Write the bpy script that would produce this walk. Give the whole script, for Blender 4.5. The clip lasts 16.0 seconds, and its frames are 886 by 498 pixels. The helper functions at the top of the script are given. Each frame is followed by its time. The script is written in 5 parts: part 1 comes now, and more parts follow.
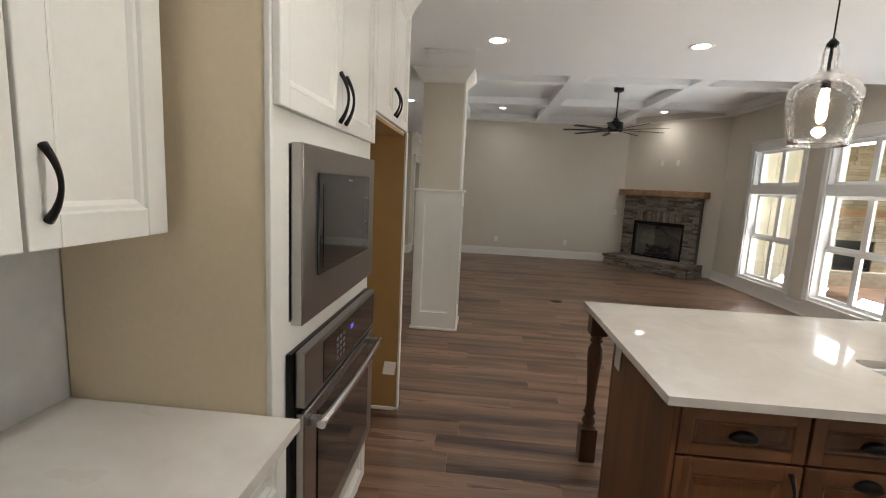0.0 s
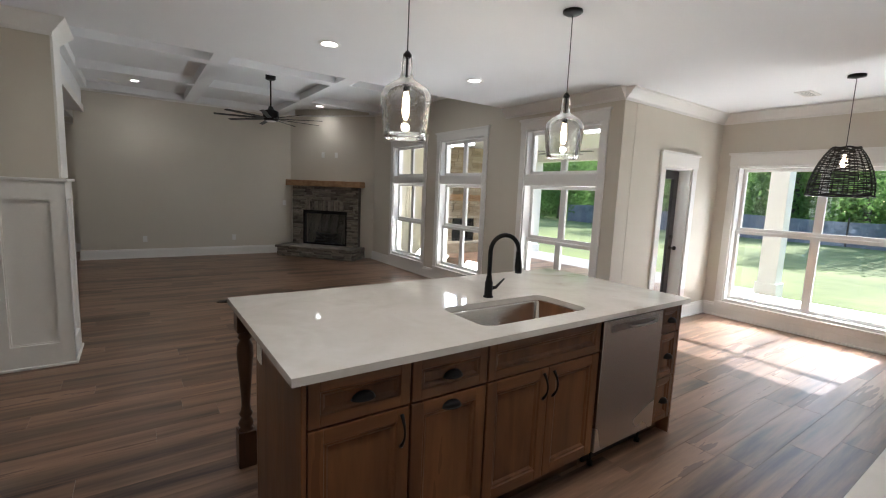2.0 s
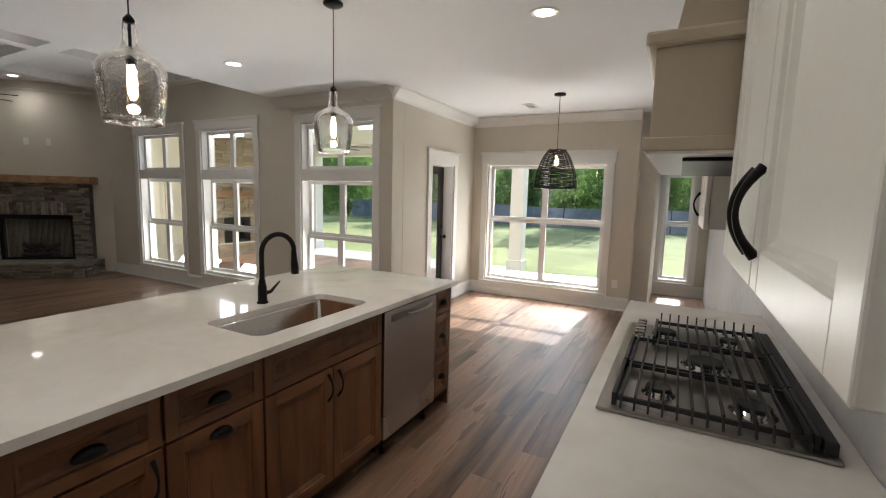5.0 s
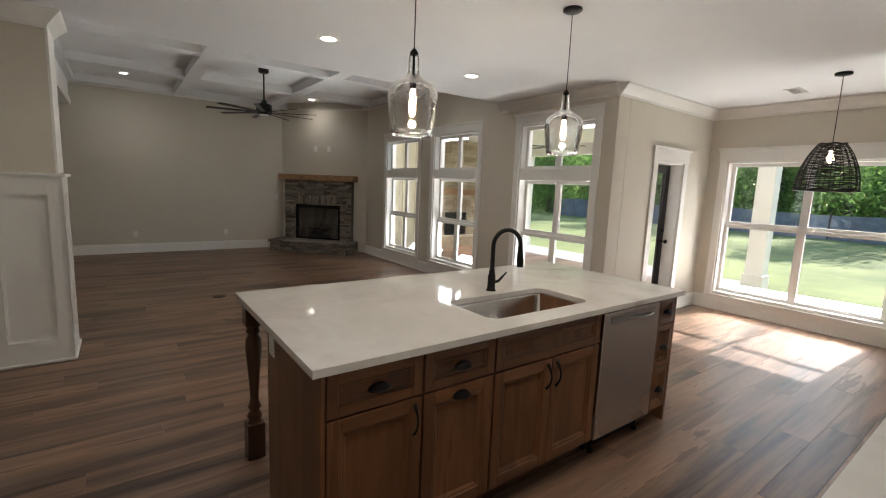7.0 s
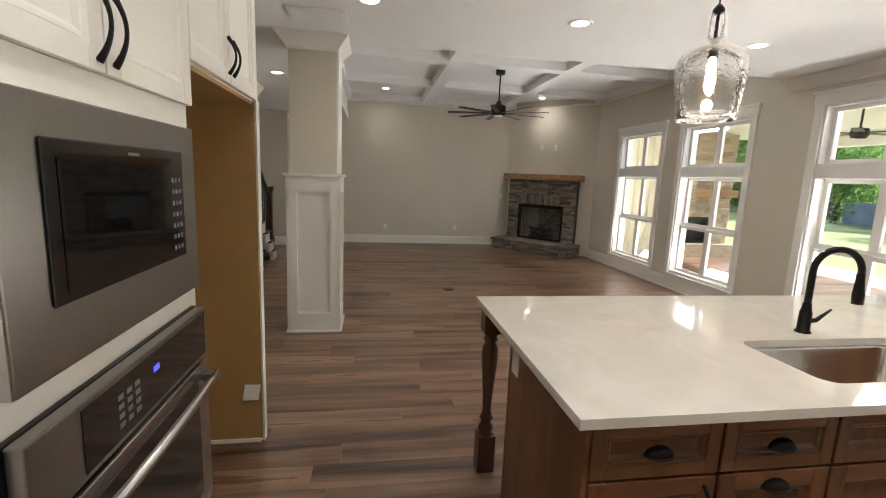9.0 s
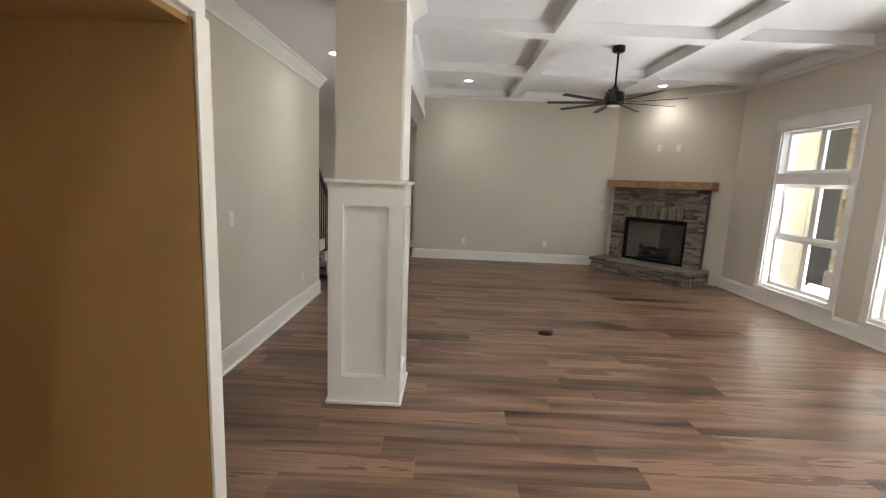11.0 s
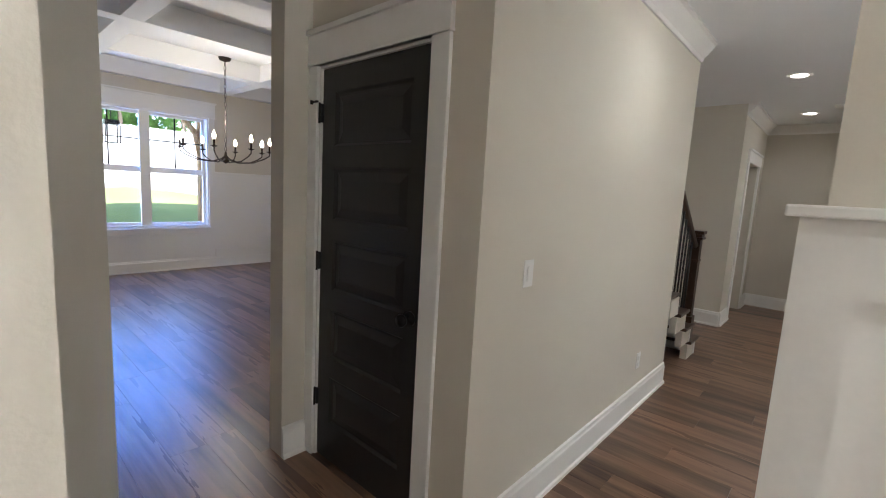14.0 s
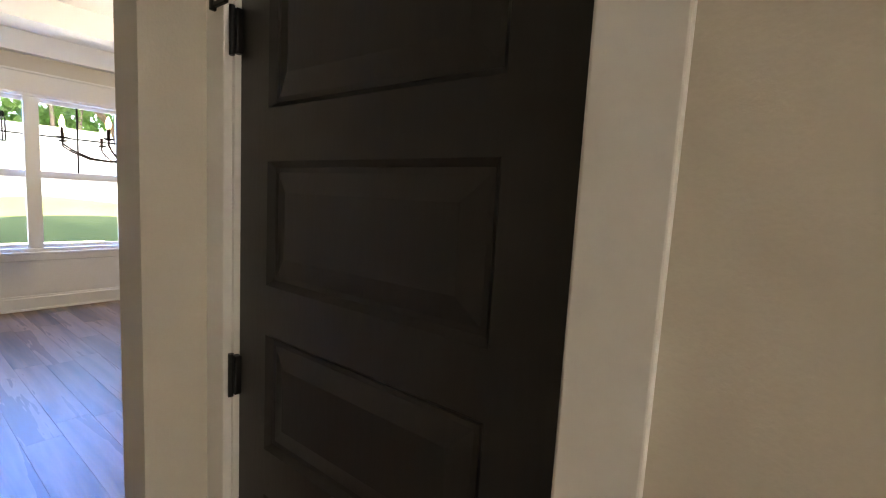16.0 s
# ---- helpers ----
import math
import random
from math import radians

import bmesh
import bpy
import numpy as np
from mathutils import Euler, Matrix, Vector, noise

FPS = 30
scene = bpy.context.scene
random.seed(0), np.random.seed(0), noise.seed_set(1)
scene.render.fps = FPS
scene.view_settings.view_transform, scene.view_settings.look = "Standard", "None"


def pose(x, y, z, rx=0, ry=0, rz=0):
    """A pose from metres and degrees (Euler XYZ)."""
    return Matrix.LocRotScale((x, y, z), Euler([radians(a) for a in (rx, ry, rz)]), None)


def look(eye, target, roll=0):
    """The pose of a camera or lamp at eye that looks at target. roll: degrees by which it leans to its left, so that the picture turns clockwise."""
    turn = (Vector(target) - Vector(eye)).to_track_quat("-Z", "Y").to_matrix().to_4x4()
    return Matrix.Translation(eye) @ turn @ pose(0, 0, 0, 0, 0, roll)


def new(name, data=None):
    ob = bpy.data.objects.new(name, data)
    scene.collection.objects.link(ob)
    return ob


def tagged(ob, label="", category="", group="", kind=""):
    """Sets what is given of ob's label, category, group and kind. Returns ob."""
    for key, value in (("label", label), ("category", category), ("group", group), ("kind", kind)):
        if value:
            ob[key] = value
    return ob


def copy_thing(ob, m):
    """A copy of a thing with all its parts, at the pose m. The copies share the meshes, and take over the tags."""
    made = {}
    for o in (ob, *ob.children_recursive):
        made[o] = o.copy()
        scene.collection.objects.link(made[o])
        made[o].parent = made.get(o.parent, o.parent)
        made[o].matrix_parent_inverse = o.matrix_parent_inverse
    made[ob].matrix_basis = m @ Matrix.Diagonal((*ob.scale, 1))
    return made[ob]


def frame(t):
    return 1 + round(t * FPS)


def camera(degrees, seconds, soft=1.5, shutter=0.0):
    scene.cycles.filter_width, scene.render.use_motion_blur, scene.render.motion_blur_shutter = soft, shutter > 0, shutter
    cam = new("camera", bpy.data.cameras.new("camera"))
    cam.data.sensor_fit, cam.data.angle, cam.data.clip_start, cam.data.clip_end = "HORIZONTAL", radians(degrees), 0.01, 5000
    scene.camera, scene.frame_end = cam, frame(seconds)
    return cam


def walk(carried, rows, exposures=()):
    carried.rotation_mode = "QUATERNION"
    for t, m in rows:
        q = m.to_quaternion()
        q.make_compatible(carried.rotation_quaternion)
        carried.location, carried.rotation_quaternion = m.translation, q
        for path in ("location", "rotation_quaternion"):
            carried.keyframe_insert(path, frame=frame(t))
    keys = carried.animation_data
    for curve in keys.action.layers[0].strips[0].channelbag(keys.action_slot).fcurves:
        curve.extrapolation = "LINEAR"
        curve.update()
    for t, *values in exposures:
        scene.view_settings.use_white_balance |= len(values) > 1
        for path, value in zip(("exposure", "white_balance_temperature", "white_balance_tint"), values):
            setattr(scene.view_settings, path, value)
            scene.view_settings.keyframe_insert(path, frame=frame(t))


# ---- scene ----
cam = camera(90.2, 16.0, soft=1.1)
PATH = [
    (0, (1.585, 0.641, 1.528), (1.42, 2.614, 1.246), 2.8),
    (0.5, (1.644, 0.669, 1.519), (1.59, 2.65, 1.254), 2.6),
    (1, (1.707, 0.68, 1.518), (2.011, 2.639, 1.257), 2.5),
    (1.5, (1.768, 0.668, 1.52), (2.519, 2.503, 1.263), 2.5),
    (2, (1.822, 0.667, 1.51), (2.959, 2.293, 1.256), 2.4),
    (2.5, (1.868, 0.665, 1.505), (3.309, 2.03, 1.255), 2.2),
    (3, (1.906, 0.668, 1.508), (3.548, 1.783, 1.266), 1.9),
    (3.5, (1.922, 0.656, 1.512), (3.676, 1.587, 1.271), 1.7),
    (3.7, (1.93, 0.649, 1.52), (3.709, 1.53, 1.279), 1.4),
    (6, (1.849, 0.666, 1.508), (3.478, 1.798, 1.256), 2.2),
    (6.5, (1.799, 0.664, 1.511), (3.224, 2.041, 1.246), 2.3),
    (7, (1.725, 0.677, 1.518), (2.899, 2.271, 1.238), 2.4),
    (7.5, (1.68, 0.693, 1.522), (2.572, 2.459, 1.232), 2.5),
    (8, (1.661, 0.722, 1.522), (2.277, 2.6, 1.214), 2.5),
    (8.5, (1.67, 0.819, 1.514), (2.093, 2.747, 1.193), 2.4),
    (10.8, (1.673, 2.287, 1.501), (1.723, 4.263, 1.192), 2.4),
    (11, (1.662, 2.42, 1.508), (1.639, 4.396, 1.203), 2.4),
    (11.5, (1.652, 2.757, 1.494), (1.373, 4.715, 1.195), 2.4),
    (12, (1.598, 3.045, 1.509), (1.001, 4.93, 1.21), 2.7),
    (12.5, (1.493, 3.318, 1.498), (0.646, 5.109, 1.222), 2.5),
    (13.5, (1.19, 3.876, 1.479), (-0.038, 5.432, 1.216), 2.9),
    (14, (0.955, 4.14, 1.481), (-0.368, 5.617, 1.219), 3.2),
    (14.5, (0.705, 4.353, 1.504), (-0.648, 5.803, 1.246), 3.1),
    (15.5, (0.151, 4.675, 1.475), (-1.173, 6.157, 1.262), 3.4),
    (16, (-0.095, 4.908, 1.502), (-1.295, 6.494, 1.287), 3.2),
]
walk(cam, [(t, look(e, g, r)) for t, e, g, r in PATH], [(0, 1.6, 5950, 10), (1.5, 1.35, 5650, 10), (2.5, 1.0, 5700, 10), (3.5, 0.95, 6050, 10), (6.0, 0.95, 5950, 10), (7.0, 1.0, 6050, 10), (7.5, 1.15, 6100, 10), (8.0, 1.55, 6150, 10), (8.5, 1.65, 6150, 10), (11, 2.1, 5900, 10), (12.5, 2.25, 5300, 10), (13.5, 2.2, 5700, 10), (14.5, 2.15, 5650, 10), (15.5, 2.3, 5800, 10), (16, 2.45, 6700, 10)])

# ---- world and light ----
CEIL = 2.68
HIGH = 3.2
world = bpy.data.worlds.new("world")
scene.world = world
world.use_nodes = True
sky = world.node_tree.nodes.new("ShaderNodeTexSky")
sky.sky_type = "NISHITA"
sky.sun_disc = False
sky.sun_elevation = radians(35.5)
sky.sun_rotation = radians(90)
world.node_tree.links.new(sky.outputs[0], world.node_tree.nodes["Background"].inputs[0])
world.node_tree.nodes["Background"].inputs[1].default_value = 0.15

sun = new("sun", bpy.data.lights.new("sun", "SUN"))
sun.data.energy = 5.0
sun.data.angle = radians(0.5)
sun.data.color = (1.0, 0.95, 0.87)
sun.matrix_world = look((10, 2.4, 7.0), (0.2, 2.75, 0.0))


def area(name, x, y, z, w, h, watts, target, color=(0.93, 0.97, 1.0)):
    l = new(name, bpy.data.lights.new(name, "AREA"))
    l.data.shape, l.data.size, l.data.size_y = "RECTANGLE", w, h
    l.data.energy, l.data.color = watts, color
    l.matrix_world = look((x, y, z), target)
    return l


# added unseen area lamps: for sky light under the eaves, above the window heads, and light thrown up from the sunlit
# ground
for yy in (4.36, 6.36, 8.0):
    area("window_light", 7.1, yy, 2.66, 1.1, 0.5, 9, (3.0, yy, 0.6))
    area("ground_light", 6.62, yy, 0.20, 1.05, 0.30, 17, (4.2, yy, 2.6), (1.0, 0.95, 0.85))
area("window_light", 8.9, 2.42, 2.35, 1.7, 0.6, 9, (5.0, 2.42, 0.3))
area("ground_light", 8.85, 2.42, 0.14, 1.65, 0.35, 27, (5.0, 2.0, 2.4), (1.0, 0.95, 0.85))
area("window_light", 10.3, 0.71, 2.25, 0.5, 0.4, 8, (8.6, 0.71, 0.6))
# deep blue lamp, added to lay a sky-blue sheen on the dining floor
area("window_light", -7.5, 6.1, 2.72, 1.7, 0.45, 48, (-4.2, 6.1, 0.2), (0.12, 0.32, 1.0))


# added lamp below the dining sill, for light off the front yard
area("ground_light", -7.4, 6.1, 0.55, 1.6, 0.35, 7, (-4.0, 6.1, 2.6), (1.0, 0.96, 0.88))


# ---- materials ----
def node_mat(name):
    m = bpy.data.materials.new(name)
    m.use_nodes = True
    nt = m.node_tree
    return m, nt, nt.nodes["Principled BSDF"]


def paint(name, rgb, rough=0.5, metal=0.0, grain=40.0, bump=0.05, vary=0.06, stretch=(1, 1, 1), coat=0.0):
    """Painted or metal surface with a fine grain and broad uneven tone."""
    m, nt, b = node_mat(name)
    geo = nt.nodes.new("ShaderNodeNewGeometry")
    mp = nt.nodes.new("ShaderNodeMapping")
    mp.inputs["Scale"].default_value = stretch
    nt.links.new(geo.outputs["Position"], mp.inputs[0])
    n1 = nt.nodes.new("ShaderNodeTexNoise")
    n1.inputs["Scale"].default_value = grain
    n1.inputs["Detail"].default_value = 4
    n2 = nt.nodes.new("ShaderNodeTexNoise")
    n2.inputs["Scale"].default_value = 1.3
    n2.inputs["Detail"].default_value = 3
    nt.links.new(mp.outputs[0], n1.inputs[0])
    nt.links.new(geo.outputs["Position"], n2.inputs[0])
    add = nt.nodes.new("ShaderNodeMath")
    add.operation = "ADD"
    nt.links.new(n1.outputs[0], add.inputs[0])
    nt.links.new(n2.outputs[0], add.inputs[1])
    r = nt.nodes.new("ShaderNodeMapRange")
    r.inputs[1].default_value, r.inputs[2].default_value = 0.7, 1.3
    r.inputs[3].default_value, r.inputs[4].default_value = 1 - vary, 1 + vary
    nt.links.new(add.outputs[0], r.inputs[0])
    mul = nt.nodes.new("ShaderNodeMix")
    mul.data_type, mul.blend_type = "RGBA", "MULTIPLY"
    mul.inputs[0].default_value = 1.0
    mul.inputs[6].default_value = (*rgb, 1)
    nt.links.new(r.outputs[0], mul.inputs[7])
    nt.links.new(mul.outputs[2], b.inputs["Base Color"])
    rr = nt.nodes.new("ShaderNodeMapRange")
    rr.inputs[3].default_value, rr.inputs[4].default_value = max(0.02, rough - 0.06), rough + 0.06
    nt.links.new(n2.outputs[0], rr.inputs[0])
    nt.links.new(rr.outputs[0], b.inputs["Roughness"])
    b.inputs["Metallic"].default_value = metal
    b.inputs["Coat Weight"].default_value = coat
    if bump:
        bp = nt.nodes.new("ShaderNodeBump")
        bp.inputs["Strength"].default_value = bump
        bp.inputs["Distance"].default_value = 0.01
        nt.links.new(n1.outputs[0], bp.inputs["Height"])
        nt.links.new(bp.outputs[0], b.inputs["Normal"])
    return m


def ramp_mat(name, stops, scale, stretch, rough, bump=0.1, rand=0.5, detail=6, distort=0.0, metal=0.0, spec=0.5):
    """Grained material: noise stretched along one axis, shifted and toned piece by piece."""
    m, nt, b = node_mat(name)
    geo = nt.nodes.new("ShaderNodeNewGeometry")
    info = nt.nodes.new("ShaderNodeObjectInfo")
    s = nt.nodes.new("ShaderNodeMath")
    s.operation = "ADD"
    nt.links.new(info.outputs["Random"], s.inputs[0])
    nt.links.new(geo.outputs["Random Per Island"], s.inputs[1])
    sh = nt.nodes.new("ShaderNodeVectorMath")
    sh.operation = "SCALE"
    sh.inputs[0].default_value = (37.0, 19.0, 53.0)
    nt.links.new(s.outputs[0], sh.inputs["Scale"])
    va = nt.nodes.new("ShaderNodeVectorMath")
    nt.links.new(geo.outputs["Position"], va.inputs[0])
    nt.links.new(sh.outputs[0], va.inputs[1])
    mp = nt.nodes.new("ShaderNodeMapping")
    mp.inputs["Scale"].default_value = stretch
    nt.links.new(va.outputs[0], mp.inputs[0])
    n = nt.nodes.new("ShaderNodeTexNoise")
    n.inputs["Scale"].default_value, n.inputs["Detail"].default_value = scale, detail
    n.inputs["Distortion"].default_value = distort
    nt.links.new(mp.outputs[0], n.inputs[0])
    fine = nt.nodes.new("ShaderNodeTexNoise")
    fine.inputs["Scale"].default_value, fine.inputs["Detail"].default_value = scale * 7, 4
    nt.links.new(mp.outputs[0], fine.inputs[0])
    fr = nt.nodes.new("ShaderNodeMath")
    fr.operation = "FRACT"
    nt.links.new(s.outputs[0], fr.inputs[0])
    tone = nt.nodes.new("ShaderNodeMath")
    tone.operation = "MULTIPLY_ADD"
    nt.links.new(fr.outputs[0], tone.inputs[0])
    tone.inputs[1].default_value = rand
    nt.links.new(n.outputs[0], tone.inputs[2])
    t2 = nt.nodes.new("ShaderNodeMath")
    t2.operation = "MULTIPLY_ADD"
    nt.links.new(fine.outputs[0], t2.inputs[0])
    t2.inputs[1].default_value = 0.25
    nt.links.new(tone.outputs[0], t2.inputs[2])
    cr = nt.nodes.new("ShaderNodeValToRGB")
    lo, hi = 0.28 + 0.06, 0.72 + rand + 0.12
    for i, (p, c) in enumerate(stops):
        e = cr.color_ramp.elements[i] if i < 2 else cr.color_ramp.elements.new(0.5)
        e.position, e.color = lo + (hi - lo) * p if hi <= 1 else (lo + (hi - lo) * p) / hi, (*c, 1)
    if hi > 1:
        dv = nt.nodes.new("ShaderNodeMath")
        dv.operation = "DIVIDE"
        nt.links.new(t2.outputs[0], dv.inputs[0])
        dv.inputs[1].default_value = hi
        nt.links.new(dv.outputs[0], cr.inputs[0])
    else:
        nt.links.new(t2.outputs[0], cr.inputs[0])
    nt.links.new(cr.outputs[0], b.inputs["Base Color"])
    rr = nt.nodes.new("ShaderNodeMapRange")
    rr.inputs[3].default_value, rr.inputs[4].default_value = rough - 0.08, rough + 0.08
    nt.links.new(fine.outputs[0], rr.inputs[0])
    nt.links.new(rr.outputs[0], b.inputs["Roughness"])
    b.inputs["Metallic"].default_value = metal
    b.inputs["Specular IOR Level"].default_value = spec
    bp = nt.nodes.new("ShaderNodeBump")
    bp.inputs["Strength"].default_value, bp.inputs["Distance"].default_value = bump, 0.01
    nt.links.new(t2.outputs[0], bp.inputs["Height"])
    nt.links.new(bp.outputs[0], b.inputs["Normal"])
    return m


def glow(name, rgb, strength):
    m, nt, b = node_mat(name)
    b.inputs["Base Color"].default_value = (*rgb, 1)
    b.inputs["Emission Color"].default_value = (*rgb, 1)
    b.inputs["Emission Strength"].default_value = strength
    return m


def glass_mat(name, rough=0.0, tint=(1, 1, 1), bump=0.0):
    m, nt, b = node_mat(name)
    b.inputs["Base Color"].default_value = (*tint, 1)
    b.inputs["Roughness"].default_value = rough
    b.inputs["Transmission Weight"].default_value = 1.0
    b.inputs["IOR"].default_value = 1.45
    if bump:
        n = nt.nodes.new("ShaderNodeTexVoronoi")
        n.inputs["Scale"].default_value = 90
        geo = nt.nodes.new("ShaderNodeNewGeometry")
        nt.links.new(geo.outputs["Position"], n.inputs[0])
        bp = nt.nodes.new("ShaderNodeBump")
        bp.inputs["Strength"].default_value, bp.inputs["Distance"].default_value = bump, 0.004
        nt.links.new(n.outputs[0], bp.inputs["Height"])
        nt.links.new(bp.outputs[0], b.inputs["Normal"])
    return m


M_WALL = paint("wall_paint", (0.625, 0.580, 0.495), 0.7, grain=160, bump=0.06, vary=0.02)
M_TRIM = paint("trim_paint", (0.80, 0.785, 0.75), 0.38, grain=60, bump=0.02, vary=0.02)
M_CEIL = paint("ceiling_paint", (0.82, 0.825, 0.83), 0.85, grain=180, bump=0.08, vary=0.02)
M_CAB = paint("cabinet_white", (0.80, 0.785, 0.74), 0.35, grain=50, bump=0.015, vary=0.02)
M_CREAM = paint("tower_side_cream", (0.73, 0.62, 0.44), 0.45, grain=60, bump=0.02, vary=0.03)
M_HOOD = paint("hood_taupe", (0.50, 0.43, 0.33), 0.45, grain=60, bump=0.02, vary=0.03)
M_PLASTER = paint("bare_plaster", (0.66, 0.665, 0.67), 0.8, grain=14, bump=0.08, vary=0.09)
M_DOOR = paint("door_black", (0.018, 0.017, 0.016), 0.38, grain=90, bump=0.03, vary=0.15, stretch=(1, 1, 0.15))
M_BLACK = paint("black_metal", (0.012, 0.011, 0.011), 0.35, metal=0.6, grain=80, bump=0.02, vary=0.1)
M_IRON = paint("cast_iron", (0.014, 0.014, 0.015), 0.55, grain=200, bump=0.2, vary=0.2)
M_STEEL = paint("brushed_steel", (0.50, 0.48, 0.46), 0.27, metal=1.0, grain=30, bump=0.03, vary=0.06, stretch=(1, 1, 14))
M_STEELH = paint("brushed_steel_dark", (0.34, 0.32, 0.30), 0.30, metal=1.0, grain=30, bump=0.03, vary=0.06, stretch=(1, 14, 1))
M_CHROME = paint("bright_steel", (0.75, 0.74, 0.72), 0.16, metal=1.0, grain=30, bump=0.01, vary=0.04)
M_BGLASS = paint("black_glass", (0.006, 0.006, 0.007), 0.06, grain=10, bump=0.0, vary=0.05, coat=0.6)
M_QUARTZ = ramp_mat("white_quartz", ((0, (0.44, 0.39, 0.33)), (0.2, (0.60, 0.565, 0.515)), (0.5, (0.665, 0.63, 0.585)), (1, (0.70, 0.67, 0.63))), 2.6, (1, 1, 1), 0.115, 0.0, 0.0, 8, 1.5)
quartz = M_QUARTZ.node_tree.nodes["Principled BSDF"]
M_QUARTZ.node_tree.links.remove(quartz.inputs["Roughness"].links[0])
quartz.inputs["Roughness"].default_value = 0.045
M_FLOOR = ramp_mat("plank_brown", ((0.20, (0.034, 0.0160, 0.0095)), (0.40, (0.067, 0.032, 0.019)), (0.57, (0.132, 0.069, 0.041)), (0.76, (0.290, 0.174, 0.109))), 1.5, (0.42, 5.2, 1), 0.33, 0.04, 0.24, 4, 0.5)
M_ISLE = ramp_mat("stained_maple", ((0.1, (0.066, 0.026, 0.011)), (0.45, (0.132, 0.053, 0.0195)), (0.9, (0.205, 0.088, 0.034))), 2.2, (4, 4, 0.45), 0.33, 0.05, 0.12, 6, 0.8)
M_ISLEH = ramp_mat("stained_maple_rails", ((0.1, (0.066, 0.026, 0.011)), (0.45, (0.132, 0.053, 0.0195)), (0.9, (0.205, 0.088, 0.034))), 2.2, (0.45, 4, 4), 0.33, 0.05, 0.12, 6, 0.8)
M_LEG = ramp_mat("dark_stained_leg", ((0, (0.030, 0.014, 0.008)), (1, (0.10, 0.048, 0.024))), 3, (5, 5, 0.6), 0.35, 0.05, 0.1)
M_PLY = ramp_mat("raw_panel", ((0, (0.30, 0.175, 0.058)), (0.5, (0.37, 0.225, 0.080)), (1, (0.43, 0.275, 0.105))), 1.2, (1.2, 1.2, 0.5), 0.6, 0.03, 0.05)
M_MANTEL = ramp_mat("rough_cedar", ((0, (0.19, 0.095, 0.040)), (0.5, (0.33, 0.185, 0.085)), (1, (0.45, 0.28, 0.145))), 2.2, (0.7, 6, 6), 0.65, 0.25, 0.1)
M_STONE = ramp_mat("ledge_stone", ((0.05, (0.035, 0.031, 0.027)), (0.35, (0.115, 0.095, 0.072)), (0.62, (0.235, 0.178, 0.120)), (0.95, (0.36, 0.31, 0.25))), 7, (1, 1, 2), 0.85, 0.6, 0.6)
M_STONE_OUT = ramp_mat("buff_ledge_stone", ((0, (0.22, 0.16, 0.09)), (0.5, (0.42, 0.32, 0.19)), (1, (0.55, 0.47, 0.36))), 7, (1, 1, 2), 0.9, 0.6, 0.6)
M_MORTAR = paint("mortar", (0.10, 0.09, 0.08), 0.95, grain=60, bump=0.3, vary=0.2)
M_STAIRWOOD = ramp_mat("dark_stair_wood", ((0, (0.022, 0.012, 0.007)), (1, (0.075, 0.040, 0.022))), 3, (1, 1, 0.8), 0.35, 0.05, 0.1)
M_GLASS = glass_mat("window_glass")
M_SEEDED = glass_mat("seeded_glass", 0.05, (1.0, 1.0, 1.0), 0.25)
M_SEEDED.node_tree.nodes["Principled BSDF"].inputs["IOR"].default_value = 1.28
M_BULB = glow("bulb_glow", (1.0, 0.70, 0.42), 7.0)
M_CAN = glow("recessed_glow", (1.0, 0.90, 0.76), 7.0)
M_CANDLE = glow("candle_glow", (1.0, 0.78, 0.5), 11.0)
M_BLUE = glow("display_blue", (0.10, 0.12, 1.0), 0.22)
M_WHITEP = paint("white_plastic", (0.78, 0.77, 0.74), 0.4, grain=20, bump=0.0, vary=0.02)
M_PRINT = paint("grey_print", (0.16, 0.16, 0.16), 0.5, bump=0.0)
M_WICKER = paint("black_wicker", (0.016, 0.014, 0.012), 0.6, grain=150, bump=0.2, vary=0.3)
M_BRONZE = paint("dark_bronze", (0.030, 0.019, 0.014), 0.4, metal=0.8, grain=60, bump=0.03, vary=0.15)
M_GRASS = ramp_mat("lawn", ((0, (0.115, 0.150, 0.036)), (0.5, (0.21, 0.26, 0.065)), (1, (0.33, 0.36, 0.12))), 0.35, (1, 1, 1), 0.9, 0.5, 0.0, 10)
M_CONC = paint("porch_concrete", (0.42, 0.41, 0.39), 0.85, grain=30, bump=0.15, vary=0.1)
M_SIDING = paint("cream_siding", (0.70, 0.66, 0.52), 0.6, grain=40, bump=0.03, vary=0.03)
M_LEAF = ramp_mat("leaves", ((0, (0.045, 0.10, 0.022)), (0.5, (0.10, 0.20, 0.045)), (1, (0.20, 0.31, 0.09))), 1.2, (1, 1, 1), 0.6, 0.0, 0.5)
nt = M_LEAF.node_tree
leaf_thin = nt.nodes.new("ShaderNodeBsdfTranslucent")
leaf_mix = nt.nodes.new("ShaderNodeMixShader")
leaf_bsdf = nt.nodes["Principled BSDF"]
leaf_hue = nt.nodes.new("ShaderNodeHueSaturation")
leaf_hue.inputs["Value"].default_value = 1.9
nt.links.new(leaf_bsdf.inputs["Base Color"].links[0].from_socket, leaf_hue.inputs["Color"])
nt.links.new(leaf_hue.outputs[0], leaf_thin.inputs[0])
leaf_mix.inputs[0].default_value = 0.65
nt.links.new(leaf_bsdf.outputs[0], leaf_mix.inputs[1])
nt.links.new(leaf_thin.outputs[0], leaf_mix.inputs[2])
nt.links.new(leaf_mix.outputs[0], nt.nodes["Material Output"].inputs[0])
